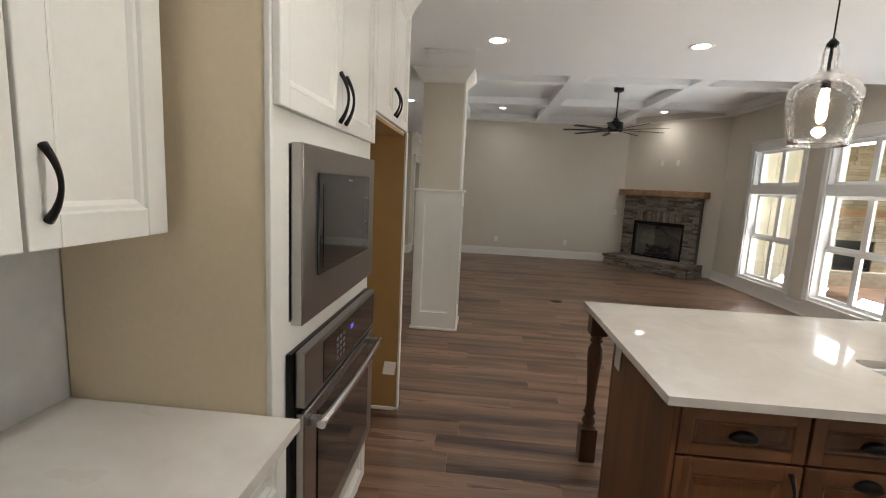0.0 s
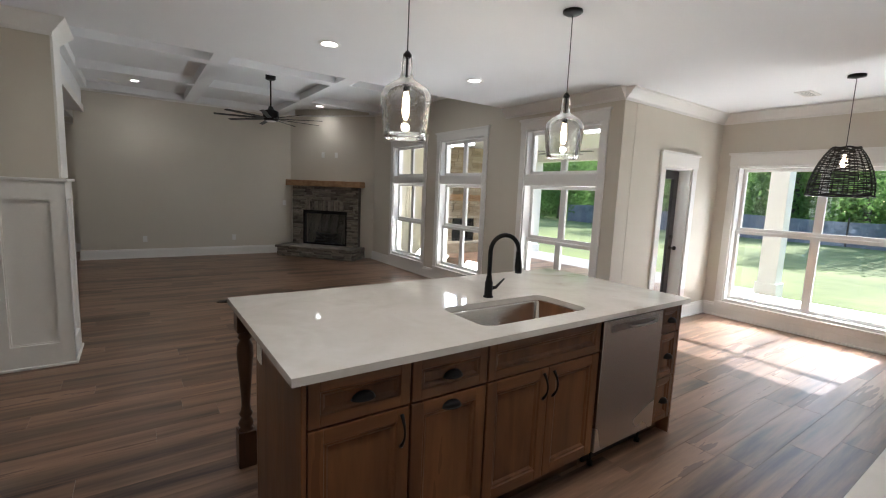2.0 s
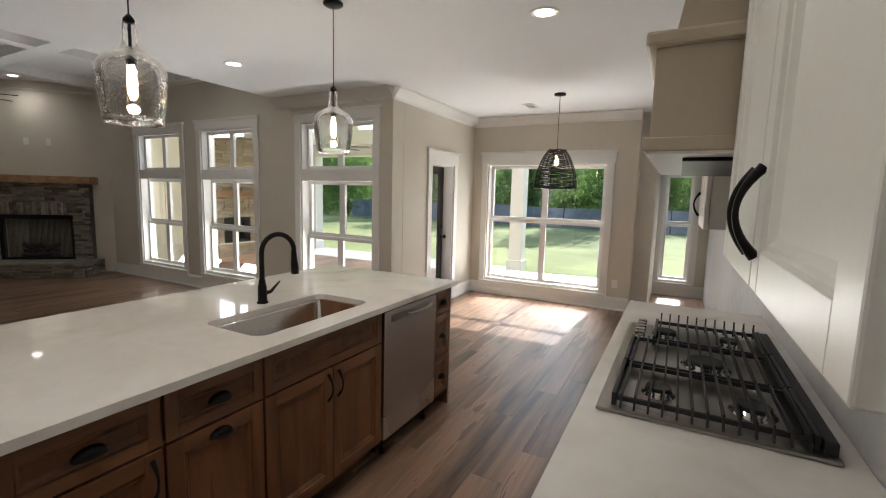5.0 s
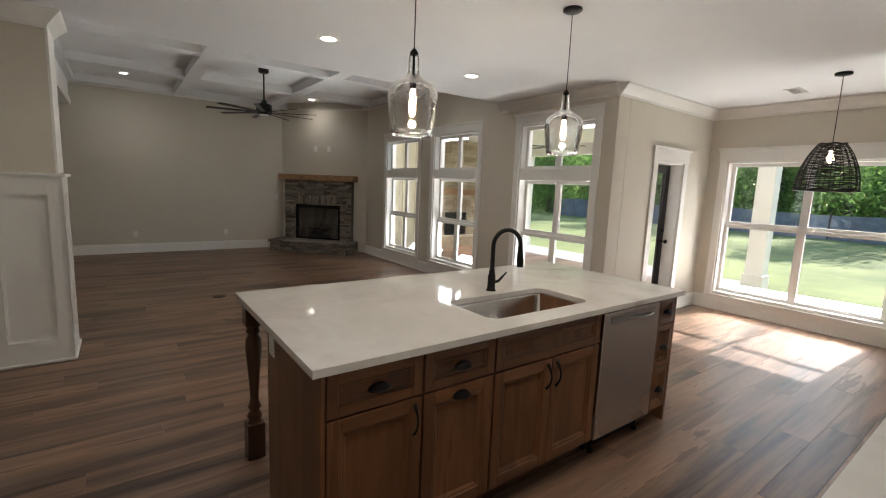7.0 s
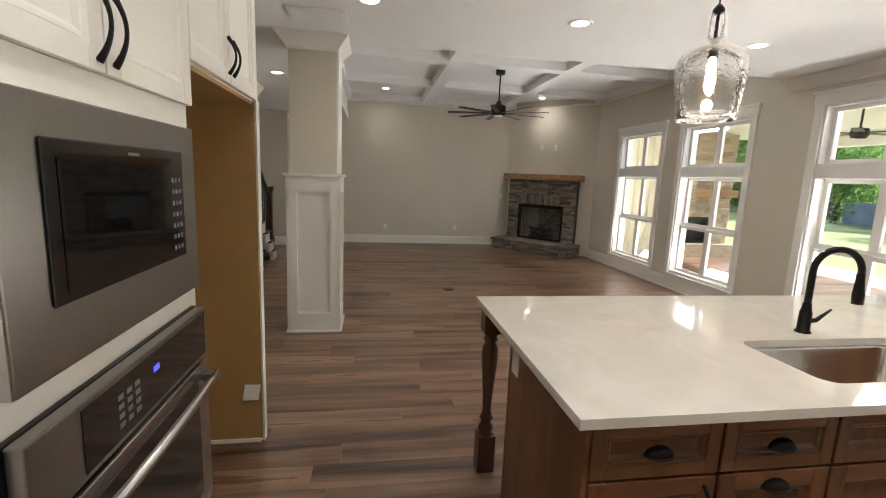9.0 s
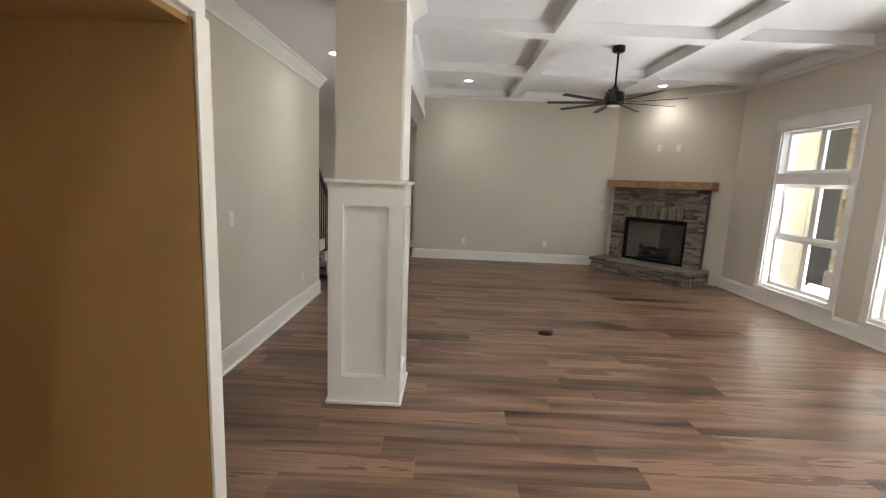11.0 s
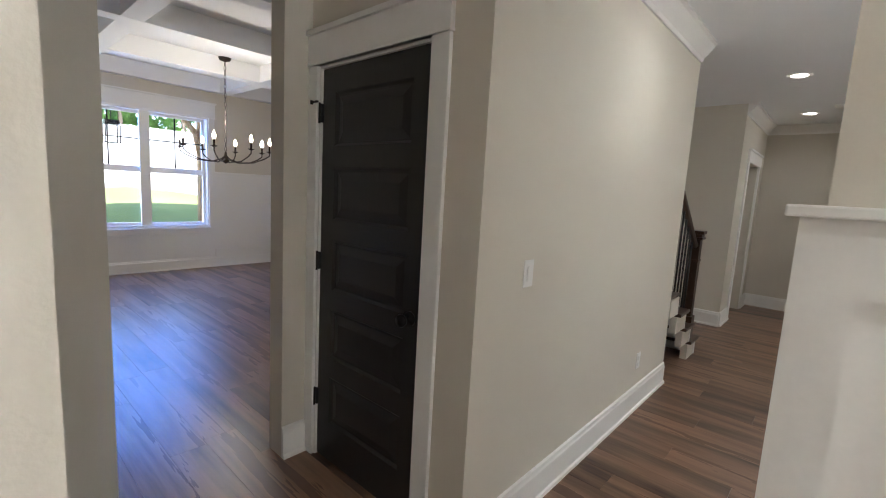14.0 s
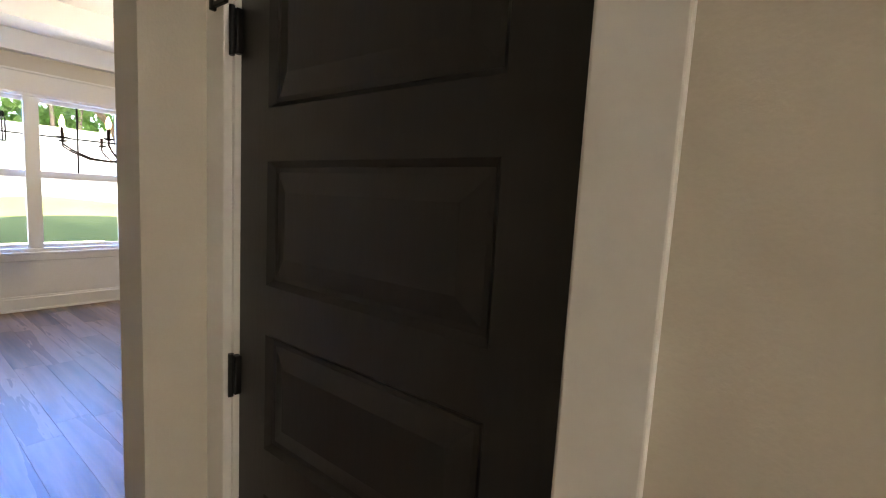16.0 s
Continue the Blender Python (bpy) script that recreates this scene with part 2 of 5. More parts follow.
M_BARK = paint("bark", (0.085, 0.065, 0.050), 0.9, grain=20, bump=0.6, vary=0.35, stretch=(1, 1, 0.25))
M_FENCE = paint("silt_fence", (0.30, 0.32, 0.36), 0.8, grain=6, bump=0.2, vary=0.2)


# ---- builders ----
def add_box(bm, x0, y0, z0, x1, y1, z1):
    vs = [bm.verts.new((x, y, z)) for x in (x0, x1) for y in (y0, y1) for z in (z0, z1)]
    for f in ((0, 1, 3, 2), (4, 6, 7, 5), (0, 4, 5, 1), (2, 3, 7, 6), (0, 2, 6, 4), (1, 5, 7, 3)):
        bm.faces.new([vs[i] for i in f])
    return vs


def boxes(*bs, bevel=0.0):
    bm = bmesh.new()
    for b in bs:
        add_box(bm, *b)
    bmesh.ops.recalc_face_normals(bm, faces=bm.faces)
    if bevel:
        bmesh.ops.bevel(bm, geom=list(bm.edges), offset=bevel, segments=2, affect="EDGES", profile=0.5)
    return bm


def lathe(profile, seg=24, smooth=True):
    bm = bmesh.new()
    rings = []
    for r, z in profile:
        rings.append([bm.verts.new((r * math.cos(2 * math.pi * i / seg), r * math.sin(2 * math.pi * i / seg), z)) for i in range(seg)])
    for a, b in zip(rings, rings[1:]):
        for i in range(seg):
            f = bm.faces.new((a[i], a[(i + 1) % seg], b[(i + 1) % seg], b[i]))
            f.smooth = smooth
    return bm


def capped(profile, seg=24):
    bm = lathe([(0.0005, profile[0][1])] + list(profile) + [(0.0005, profile[-1][1])], seg, False)
    bmesh.ops.recalc_face_normals(bm, faces=bm.faces)
    return bm


def tube(points, radius, seg=10, radii=None):
    """A round bar along a line of points."""
    bm = bmesh.new()
    pts = [Vector(p) for p in points]
    rings = []
    up = Vector((0.13, 0.31, 1.0)).normalized()
    for i, p in enumerate(pts):
        d = (pts[min(i + 1, len(pts) - 1)] - pts[max(i - 1, 0)]).normalized()
        u = d.cross(up)
        if u.length < 0.05:
            u = d.cross(Vector((1, 0, 0)))
        u.normalize()
        v = d.cross(u)
        r = radii[i] if radii else radius
        rings.append([bm.verts.new(p + u * r * math.cos(2 * math.pi * k / seg) + v * r * math.sin(2 * math.pi * k / seg)) for k in range(seg)])
    for a, b in zip(rings, rings[1:]):
        for k in range(seg):
            bm.faces.new((a[k], a[(k + 1) % seg], b[(k + 1) % seg], b[k])).smooth = True
    bm.faces.new(rings[0])
    bm.faces.new(rings[-1])
    bmesh.ops.recalc_face_normals(bm, faces=bm.faces)
    return bm


def prism(outline, y0, y1):
    """An outline in x and z, drawn out along y."""
    bm = bmesh.new()
    a = [bm.verts.new((x, y0, z)) for x, z in outline]
    b = [bm.verts.new((x, y1, z)) for x, z in outline]
    n = len(outline)
    for i in range(n):
        bm.faces.new((a[i], a[(i + 1) % n], b[(i + 1) % n], b[i]))
    bm.faces.new(a)
    bm.faces.new(b)
    bmesh.ops.recalc_face_normals(bm, faces=bm.faces)
    return bm


def ring(x0, x1, z0, z1, t, y0, y1, tb=None):
    """A rectangular frame of bar width t, drawn from y0 to y1."""
    tb = tb or (t, t)
    bm = bmesh.new()
    o = ((x0, z0), (x1, z0), (x1, z1), (x0, z1))
    n = ((x0 + t, z0 + tb[0]), (x1 - t, z0 + tb[0]), (x1 - t, z1 - tb[1]), (x0 + t, z1 - tb[1]))
    v = [[bm.verts.new((x, y, z)) for x, z in pts] for pts in (o, n) for y in (y0, y1)]
    for p, q in ((0, 1), (2, 3), (0, 2), (1, 3)):
        for k in range(4):
            bm.faces.new((v[p][k], v[p][(k + 1) % 4], v[q][(k + 1) % 4], v[q][k]))
    bmesh.ops.recalc_face_normals(bm, faces=bm.faces)
    return bm


def mesh_of(bm, name, mat):
    me = bpy.data.meshes.new(name)
    bm.to_mesh(me)
    bm.free()
    me.materials.append(mat)
    return me


def part(name, bm, mat, parent, label="", m=None):
    ob = new(name, mesh_of(bm, name, mat))
    ob.parent = parent
    if m is not None:
        ob.matrix_basis = m
    return tagged(ob, label)


def thing(name, m, label, category, group="", kind=""):
    ob = new(name)
    ob.empty_display_size = 0.1
    ob.matrix_basis = m
    return tagged(ob, label, category, group, kind)


def solid(name, bm, mat, label, category, kind="structure", m=None, group=""):
    ob = new(name, mesh_of(bm, name, mat))
    if m is not None:
        ob.matrix_basis = m
    return tagged(ob, label, category, group, kind)


# ---- the shell ----
subfloor = solid("floor", boxes((-6.95, -0.2, -0.25, 9.9, 12.5, -0.014)), M_MORTAR, "brown wood-look plank floor with long streaked boards", "floor")


def wall_boxes(u0, u1, z0, z1, t, openings):
    out, u = [], u0
    for a, b, lo, hi in openings:
        if a > u:
            out.append((u, 0, z0, a, t, z1))
        if lo > z0:
            out.append((a, 0, z0, b, t, lo))
        if hi < z1:
            out.append((a, 0, hi, b, t, z1))
        u = b
    if u < u1:
        out.append((u, 0, z0, u1, t, z1))
    return out


def wall(name, m, u0, u1, z1, openings=(), t=0.22, mat=None, label="greige painted drywall with smooth finish", z0=-0.2):
    return solid(name, boxes(*wall_boxes(u0, u1, z0, z1, t, openings)), mat or M_WALL, label, "wall", m=m)


EAST = lambda x, y: pose(x, y, 0, 0, 0, -90)    # local x runs to -y, local y out to +x
WEST = lambda x, y: pose(x, y, 0, 0, 0, 90)     # local x runs to +y, local y out to -x
NORTH = lambda x, y: pose(x, y, 0)
SOUTH = lambda x, y: pose(x, y, 0, 0, 0, 180)   # local x runs to -x, local y out to -y

WIN_Y = (8.0, 6.36, 4.36)
wall("wall_east", EAST(6.07, 11.2), 0, 7.67, 3.4, [(11.2 - y - 0.57, 11.2 - y + 0.57, 0.24, 2.36) for y in WIN_Y])
wall("wall_nook_north", NORTH(6.295, 3.53), 0.0, 2.225, 3.0, [(0.66, 1.30, 0.0, 1.93)], t=0.20)
wall("wall_nook_east", EAST(8.3, 3.53), 0, 2.36, 3.0, [(0.24, 1.98, 0.21, 2.0)])
wall("wall_recess", NORTH(8.522, 0.95), 0, 1.33, 3.0, t=0.22)
wall("wall_recess_east", EAST(9.85, 0.95), 0, 0.95, 3.0, [(0.07, 0.50, 0.21, 1.95)])
wall("wall_range", SOUTH(9.85, 0.22), 0, 9.35, 3.0, mat=M_PLASTER, label="bare light plaster wall behind the cooktop")
wall("wall_kitchen_west", WEST(0.50, 0.0), 0.22, 4.19, 3.0, t=0.13, mat=M_WALL)
solid("wall_passage_south", boxes((-1.13, 4.06, -0.2, 0.368, 4.19, 3.0)), M_WALL, "greige painted drywall of the passage", "wall")
wall("wall_dining_opening", WEST(-1.13, 4.06), 0, 1.34, 3.4, [(0.47, 1.19, -0.2, 2.37)], t=0.13)
wall("wall_pantry", NORTH(-1.13, 5.40), 0, 1.01, 3.0, [(0.06, 0.88, -0.2, 2.055)], t=0.12)
wall("wall_hall_west", WEST(0.0, 5.40), 0, 2.622, 3.0, t=0.12)
solid("wall_pantry_inside", boxes((-1.13, 5.9, -0.2, -0.13, 6.0, 3.0)), M_WALL, "greige wall behind the closed pantry door", "wall")
wall("wall_stair_back", NORTH(-1.3, 10.42), 0, 1.27, 3.0, t=0.12)
wall("wall_stair_west", WEST(-1.18, 6.0), 0, 4.6, 3.4, t=0.12)
wall("wall_hall_far_west", WEST(-0.03, 10.542), 0, 1.75, 3.0, [(0.42, 1.22, -0.2, 2.05)], t=0.12)
solid("wall_room_behind", boxes((-1.4, 10.6, -0.2, -1.3, 12.4, 3.0)), M_WALL, "greige wall of the room past the hall", "wall")
wall("wall_hall_north", NORTH(-1.4, 12.27), 0, 2.6, 3.0, t=0.12)
solid("wall_hall_corner", boxes((0.97, 11.222, -0.2, 1.09, 12.268, 3.0)), M_WALL, "greige wall at the end of the hall", "wall")
wall("wall_north", NORTH(0.97, 11.0), 0, 5.3, 3.4)
# dining room
wall("wall_dining_west", WEST(-6.8, 3.2), 0, 6.2, 3.4, [(2.02, 3.77, 0.67, 2.42)])
wall("wall_dining_north", NORTH(-6.8, 9.2), 0, 5.62, 3.4, t=0.12)
wall("wall_dining_south", SOUTH(-1.26, 3.3), 0, 5.54, 3.4, t=0.12)
wall("wall_dining_east", EAST(-1.26, 9.2), 0, 3.8, 3.4, t=0.07)
wall("wall_dining_east_south", EAST(-1.26, 4.06), 0, 0.86, 3.4, t=0.13)

# ceilings
solid("ceiling", boxes((0.0, 0.0, CEIL, 6.3, 5.35, 3.5), (6.3, 0.0, CEIL, 10.1, 3.8, 3.5), (-1.3, 5.35, CEIL, 1.10, 12.5, 3.5), (1.10, 5.35, CEIL, 1.36, 5.66, 3.5), (-1.3, 4.0, CEIL, 0.0, 5.35, 3.5)), M_CEIL, "flat white painted ceiling of kitchen, nook and hall", "ceiling")
BX, BY = (2.78, 4.48), (7.45, 9.22)
DROP = 0.125
bm = boxes((1.10, 5.35, HIGH, 6.3, 11.3, 3.5))
for x in BX:
    add_box(bm, x - 0.105, 5.44, HIGH - DROP, x + 0.105, 10.91, HIGH)
for y in BY:
    add_box(bm, 1.19, y - 0.105, HIGH - DROP + 0.003, 5.98, y + 0.105, HIGH)
for b in ((1.10, 5.66, 1.19, 11.0), (5.98, 5.35, 6.07, 11.0), (1.36, 5.35, 5.98, 5.44), (1.19, 10.91, 5.98, 11.0)):
    add_box(bm, b[0], b[1], HIGH - DROP + 0.001, b[2], b[3], HIGH)
bmesh.ops.recalc_face_normals(bm, faces=bm.faces)
solid("ceiling_coffered", bm, M_CEIL, "white coffered ceiling with crossing box beams", "ceiling")
bm = boxes((-7.0, 3.1, 3.05, -1.2, 9.4, 3.4))
for x in (-5.4, -4.0, -2.6):
    add_box(bm, x - 0.09, 3.3, 2.83, x + 0.09, 9.2, 3.05)
for y in (5.3, 7.2):
    add_box(bm, -6.8, y - 0.09, 2.831, -1.26, y + 0.09, 3.05)
for b in ((-6.8, 3.3, -6.68, 9.2), (-1.38, 3.3, -1.26, 9.2), (-6.68, 3.3, -1.38, 3.42), (-6.68, 9.08, -1.38, 9.2)):
    add_box(bm, b[0], b[1], 2.832, b[2], b[3], 3.05)
bmesh.ops.recalc_face_normals(bm, faces=bm.faces)
solid("ceiling_dining", bm, M_CEIL, "white coffered dining room ceiling", "ceiling")

# diagonal chimney wall
FP = pose(5.47, 10.15, 0, 0, 0, -49.4)
solid("wall_chimney", boxes((-1.12, 0.0, -0.2, 1.02, 0.12, 3.3)), M_WALL, "greige diagonal wall above the corner fireplace", "wall", m=FP)


def run(name, p, q, profile, mat, label, category):
    """A moulding from p to q; the profile is (out from the wall, height), the wall on its left."""
    p, q = Vector((*p, 0)), Vector((*q, 0))
    d = (q - p)
    bm = prism(profile, 0, d.length)
    ang = math.degrees(math.atan2(d.y, d.x)) - 90
    return solid(name, bm, mat, label, category, m=pose(p.x, p.y, 0, 0, 0, ang))


BASE = ((-0.002, 0.0), (0.030, 0.0), (0.028, 0.018), (0.017, 0.022), (0.017, 0.142), (0.012, 0.152), (0.010, 0.170), (-0.002, 0.178))


def crown_profile(z):
    return ((-0.002, z - 0.13), (0.012, z - 0.13), (0.018, z - 0.105), (0.055, z - 0.065), (0.085, z - 0.025), (0.10, z - 0.018), (0.10, z - 0.001), (-0.002, z - 0.001))


for p, q in (((0.97, 11.0), (4.55, 11.0)), ((6.07, 9.45), (6.07, 3.53)), ((6.07, 3.53), (6.86, 3.53)), ((7.68, 3.53), (8.3, 3.53)), ((8.3, 3.53), (8.3, 1.17)),
             ((9.85, 0.95), (9.85, 0.22)), ((0.0, 5.40), (0.0, 8.02)), ((-0.18, 5.40), (0.0, 5.40)), ((-1.3, 10.42), (-0.03, 10.42)), ((-0.03, 10.42), (-0.03, 10.96)), ((-0.03, 11.84), (-0.03, 12.27)),
             ((-0.03, 12.27), (0.97, 12.27)), ((0.97, 12.27), (0.97, 11.0)), ((0.50, 3.55), (0.50, 4.19)), ((0.50, 4.19), (-1.13, 4.19)), ((-6.8, 3.3), (-6.8, 9.2)), ((-6.8, 9.2), (-1.26, 9.2)), ((-1.13, 5.25), (-1.13, 5.40))):
    run("baseboard", p, q, BASE, M_TRIM, "white painted baseboard with a moulded top", "baseboard")
CP = crown_profile(CEIL)
for p, q in (((6.07, 5.35), (6.07, 3.53)), ((6.07, 3.53), (8.3, 3.53)), ((8.3, 3.53), (8.3, 1.17)), ((9.85, 0.95), (9.85, 0.22)), ((0.0, 5.40), (0.0, 8.02)), ((-1.13, 5.40), (0.0, 5.40)),
             ((-0.03, 10.42), (-0.03, 12.27)), ((-0.03, 12.27), (0.97, 12.27)), ((0.97, 12.27), (0.97, 11.0))):
    run("crown_trim", p, q, CP, M_TRIM, "white crown moulding along the ceiling", "trim")
ZC = HIGH - DROP
CH = ((-0.002, ZC - 0.035), (0.010, ZC - 0.035), (0.020, ZC - 0.015), (0.032, ZC - 0.001), (-0.002, ZC - 0.001))
for p, q in (((1.10, 11.0), (4.7, 11.0)), ((6.07, 9.45), (6.07, 5.35))):
    run("crown_trim", p, q, CH, M_TRIM, "white crown moulding under the coffered ceiling", "trim")
solid("crown_trim", prism(CH, -1.1, 1.0), M_TRIM, "white crown moulding over the fireplace wall", "trim", m=FP @ pose(0, 0, 0, 0, 0, -90))


# ---- windows and doors ----
def window(name, m, w, z0, z1, cols, rails, label, band=None, head=0.11, grid=None, group="tall living room windows"):
    """Local x along the wall from the middle, local y outwards. rails: heights of cross bars; band: a wide white transom band."""
    win = thing(name, m, label, "window", group, "structure")
    h = w / 2
    part("casing", boxes((-h - 0.09, -0.022, z0 - 0.02, -h, 0.0, z1), bevel=0.003), M_TRIM, win)
    part("casing", boxes((h, -0.022, z0 - 0.02, h + 0.09, 0.0, z1), bevel=0.003), M_TRIM, win)
    part("head_casing", boxes((-h - 0.10, -0.026, z1, h + 0.10, 0.0, z1 + head), (-h - 0.12, -0.040, z1 + head, h + 0.12, 0.0, z1 + head + 0.025), bevel=0.003), M_TRIM, win)
    part("window_sill", boxes((-h - 0.09, -0.035, z0 - 0.045, h + 0.09, 0.0, z0 - 0.02), (-h - 0.09, -0.020, z0 - 0.12, h + 0.09, 0.0, z0 - 0.045), bevel=0.003), M_TRIM, win)
    f = 0.05
    part("window_frame", ring(-h, h, z0 - 0.02, z1, 0.02, 0.0, 0.19, (0.04, 0.02)), M_TRIM, win)
    spans = [(z0 + 0.02, z1 - 0.02)]
    if band:
        part("transom_bar", boxes((-h + 0.02, -0.012, band[0], h - 0.02, 0.185, band[1]), bevel=0.004), M_TRIM, win)
        spans = [(z0 + 0.02, band[0]), (band[1], z1 - 0.02)]
    cw = (2 * h - 0.04) / cols
    if grid:
        part("mullion", boxes((-0.065, 0.03, z0 + 0.02, 0.065, 0.084, z1 - 0.02), bevel=0.003), M_TRIM, win)
    for lo, hi in spans:
        for c in range(cols):
            a, b = -h + 0.02 + c * cw, -h + 0.02 + (c + 1) * cw
            cuts = [lo] + [r for r in rails if lo < r < hi] + [hi]
            for i, (p, q) in enumerate(zip(cuts, cuts[1:])):
                dy = 0.085 + 0.035 * i * (1 if len(cuts) > 2 else 0)
                s = 0.042
                sash = part("sash", ring(a, b, p, q, s, dy, dy + 0.04), M_TRIM, win)
                g = part("pane", boxes((a + s, dy + 0.016, p + s, b - s, dy + 0.022, q - s)), M_GLASS, sash)
                g.visible_shadow = False
                if grid and i == len(cuts) - 2:
                    zm, xm = (p + q) / 2 + 0.02, (a + b) / 2
                    part("muntin", boxes((xm - 0.009, dy + 0.004, p + s, xm + 0.009, dy + 0.015, q - s), (a + s, dy + 0.005, zm - 0.009, b - s, dy + 0.0151, zm + 0.009)), M_BLACK, sash, "dark thin grille bars")
    return win


for i, y in enumerate(WIN_Y):
    window("window_%d" % (i + 1), EAST(6.07, y), 1.14, 0.26, 2.36, 2, (0.95,), "tall white window with a two-pane transom above twin sashes", band=(1.645, 1.79))
window("window_4", EAST(8.3, 2.42), 1.74, 0.23, 2.0, 2, (1.17,), "white double-hung twin window over the lawn", head=0.15, group="breakfast nook windows")
window("window_5", EAST(9.85, 0.665), 0.43, 0.23, 1.95, 1, (1.15,), "narrow white double-hung window past the counter", head=0.12, group="breakfast nook windows")
window("window_6", WEST(-6.8, 6.095), 1.75, 0.69, 2.42, 2, (1.55,), "white twin window with a grille in its upper sashes", head=0.22, grid=True, group="dining windows")

pd = thing("door_2", NORTH(7.275, 3.53), "black-framed glass patio door in a white casing", "door", kind="structure")
part("casing", boxes((-0.42, -0.022, 0, -0.32, 0.0, 1.93), bevel=0.003), M_TRIM, pd)
part("casing", boxes((0.32, -0.022, 0, 0.42, 0.0, 1.93), bevel=0.003), M_TRIM, pd)
part("head_casing", boxes((-0.43, -0.026, 1.93, 0.43, 0.0, 2.08), (-0.45, -0.04, 2.08, 0.45, 0.0, 2.105), bevel=0.003), M_TRIM, pd)
part("jamb", boxes((-0.32, 0.0, 0.0, -0.30, 0.2, 1.93), (0.30, 0.0, 0.0, 0.32, 0.2, 1.93), (-0.30, 0.0, 1.91, 0.30, 0.2, 1.93)), M_TRIM, pd)
leaf = part("door_leaf", boxes((-0.298, 0.10, 0.012, -0.20, 0.145, 1.905), (0.20, 0.10, 0.012, 0.298, 0.145, 1.905), (-0.20, 0.10, 0.012, 0.20, 0.145, 0.16), (-0.20, 0.10, 1.80, 0.20, 0.145, 1.905), bevel=0.002), M_DOOR, pd, "black painted door frame")
leaf.location.y = 0.045
g = part("pane", boxes((-0.20, 0.118, 0.16, 0.20, 0.124, 1.80)), M_GLASS, leaf)
g.visible_shadow = False
part("door_handle", lathe([(0.001, 0.0), (0.028, 0.0), (0.028, 0.008), (0.010, 0.012), (0.010, 0.04), (0.026, 0.05), (0.028, 0.065), (0.018, 0.078), (0.001, 0.08)], 16), M_BLACK, leaf, "black round knob", m=pose(0.25, 0.10, 0.92, 90))
part("deadbolt", capped([(0.026, 0.0), (0.026, 0.015)], 16), M_BLACK, leaf, m=pose(0.25, 0.10, 1.06, 90))


def panel_door(parent, w, h, n):
    """A door leaf of n recessed panels with bevelled fields; local x across, face towards -y."""
    st, top, bot = 0.105, 0.115, 0.21
    gap = 0.105
    ph = (h - top - bot - gap * (n - 1)) / n
    bm = boxes((0, 0.012, 0, w, 0.034, h))
    add_box(bm, 0, 0, 0, st, 0.012, h)
    add_box(bm, w - st, 0, 0, w, 0.012, h)
    z = 0.0
    zs = []
    add_box(bm, st, 0, 0, w - st, 0.012, bot)
    z = bot
    for i in range(n):
        zs.append((z, z + ph))
        z += ph
        add_box(bm, st, 0, z, w - st, 0.012, z + (gap if i < n - 1 else top))
        z += gap
    bmesh.ops.recalc_face_normals(bm, faces=bm.faces)
    leaf = part("door_leaf", bm, M_DOOR, parent, "black painted five-panel leaf")
    for lo, hi in zs:
        bm = bmesh.new()
        o = [(st, lo), (w - st, lo), (w - st, hi), (st, hi)]
        ins = lambda d: [(st + d, lo + d), (w - st - d, lo + d), (w - st - d, hi - d), (st + d, hi - d)]
        loops = [[bm.verts.new((x, y, zz)) for x, zz in pts] for pts, y in ((ins(0.0), 0.0), (ins(0.012), 0.0118), (ins(0.022), 0.0118), (ins(0.062), 0.0015))]
        for a, b in zip(loops, loops[1:]):
            for k in range(4):
                bm.faces.new((a[k], a[(k + 1) % 4], b[(k + 1) % 4], b[k]))
        bm.faces.new(loops[-1])
        bmesh.ops.recalc_face_normals(bm, faces=bm.faces)
        part("panel", bm, M_DOOR, leaf)
    return leaf


dr = thing("door_1", NORTH(-1.04, 5.40), "closed black five-panel door in a white casing", "door", kind="structure")
leaf = panel_door(dr, 0.755, 2.03, 5)
leaf.location = (0.0, 0.012, 0.01)
part("casing", boxes((-0.09, -0.02, 0, -0.012, 0.0, 2.055), bevel=0.003), M_TRIM, dr)
part("casing", boxes((0.767, -0.02, 0, 0.86, 0.0, 2.055), bevel=0.003), M_TRIM, dr)
part("head_casing", boxes((-0.09, -0.024, 2.055, 0.865, 0.0, 2.20), (-0.09, -0.028, 2.055, 0.868, 0.0, 2.068), (-0.09, -0.038, 2.20, 0.885, 0.0, 2.225), bevel=0.003), M_TRIM, dr)
part("jamb", boxes((-0.03, 0.0, 0, -0.004, 0.118, 2.054), (0.759, 0.0, 0, 0.839, 0.118, 2.054), (-0.004, 0.0, 2.043, 0.759, 0.118, 2.054)), M_TRIM, dr)
for z in (1.83, 1.086, 0.342):
    hg = part("hinge", boxes((-0.011, -0.004, z - 0.045, 0.012, 0.011, z + 0.045), bevel=0.002), M_BLACK, dr, "black butt hinge")
    part("hinge_pin", capped([(0.006, z - 0.05), (0.006, z + 0.05)], 10), M_BLACK, hg, m=pose(-0.001, -0.008, 0))
part("hinge_stop", boxes((-0.045, -0.028, 1.878, 0.006, -0.018, 1.888), (-0.052, -0.032, 1.872, -0.042, -0.014, 1.892), bevel=0.002), M_BLACK, dr, "black hinge-pin door stop")
KNOB = [(0.001, 0.0), (0.032, 0.0), (0.032, 0.007), (0.012, 0.012), (0.011, 0.032), (0.024, 0.040), (0.029, 0.052), (0.024, 0.064), (0.001, 0.068)]
part("door_handle", lathe(KNOB, 20), M_BLACK, dr, "black round knob", m=pose(0.69, 0.012, 0.935, 90))

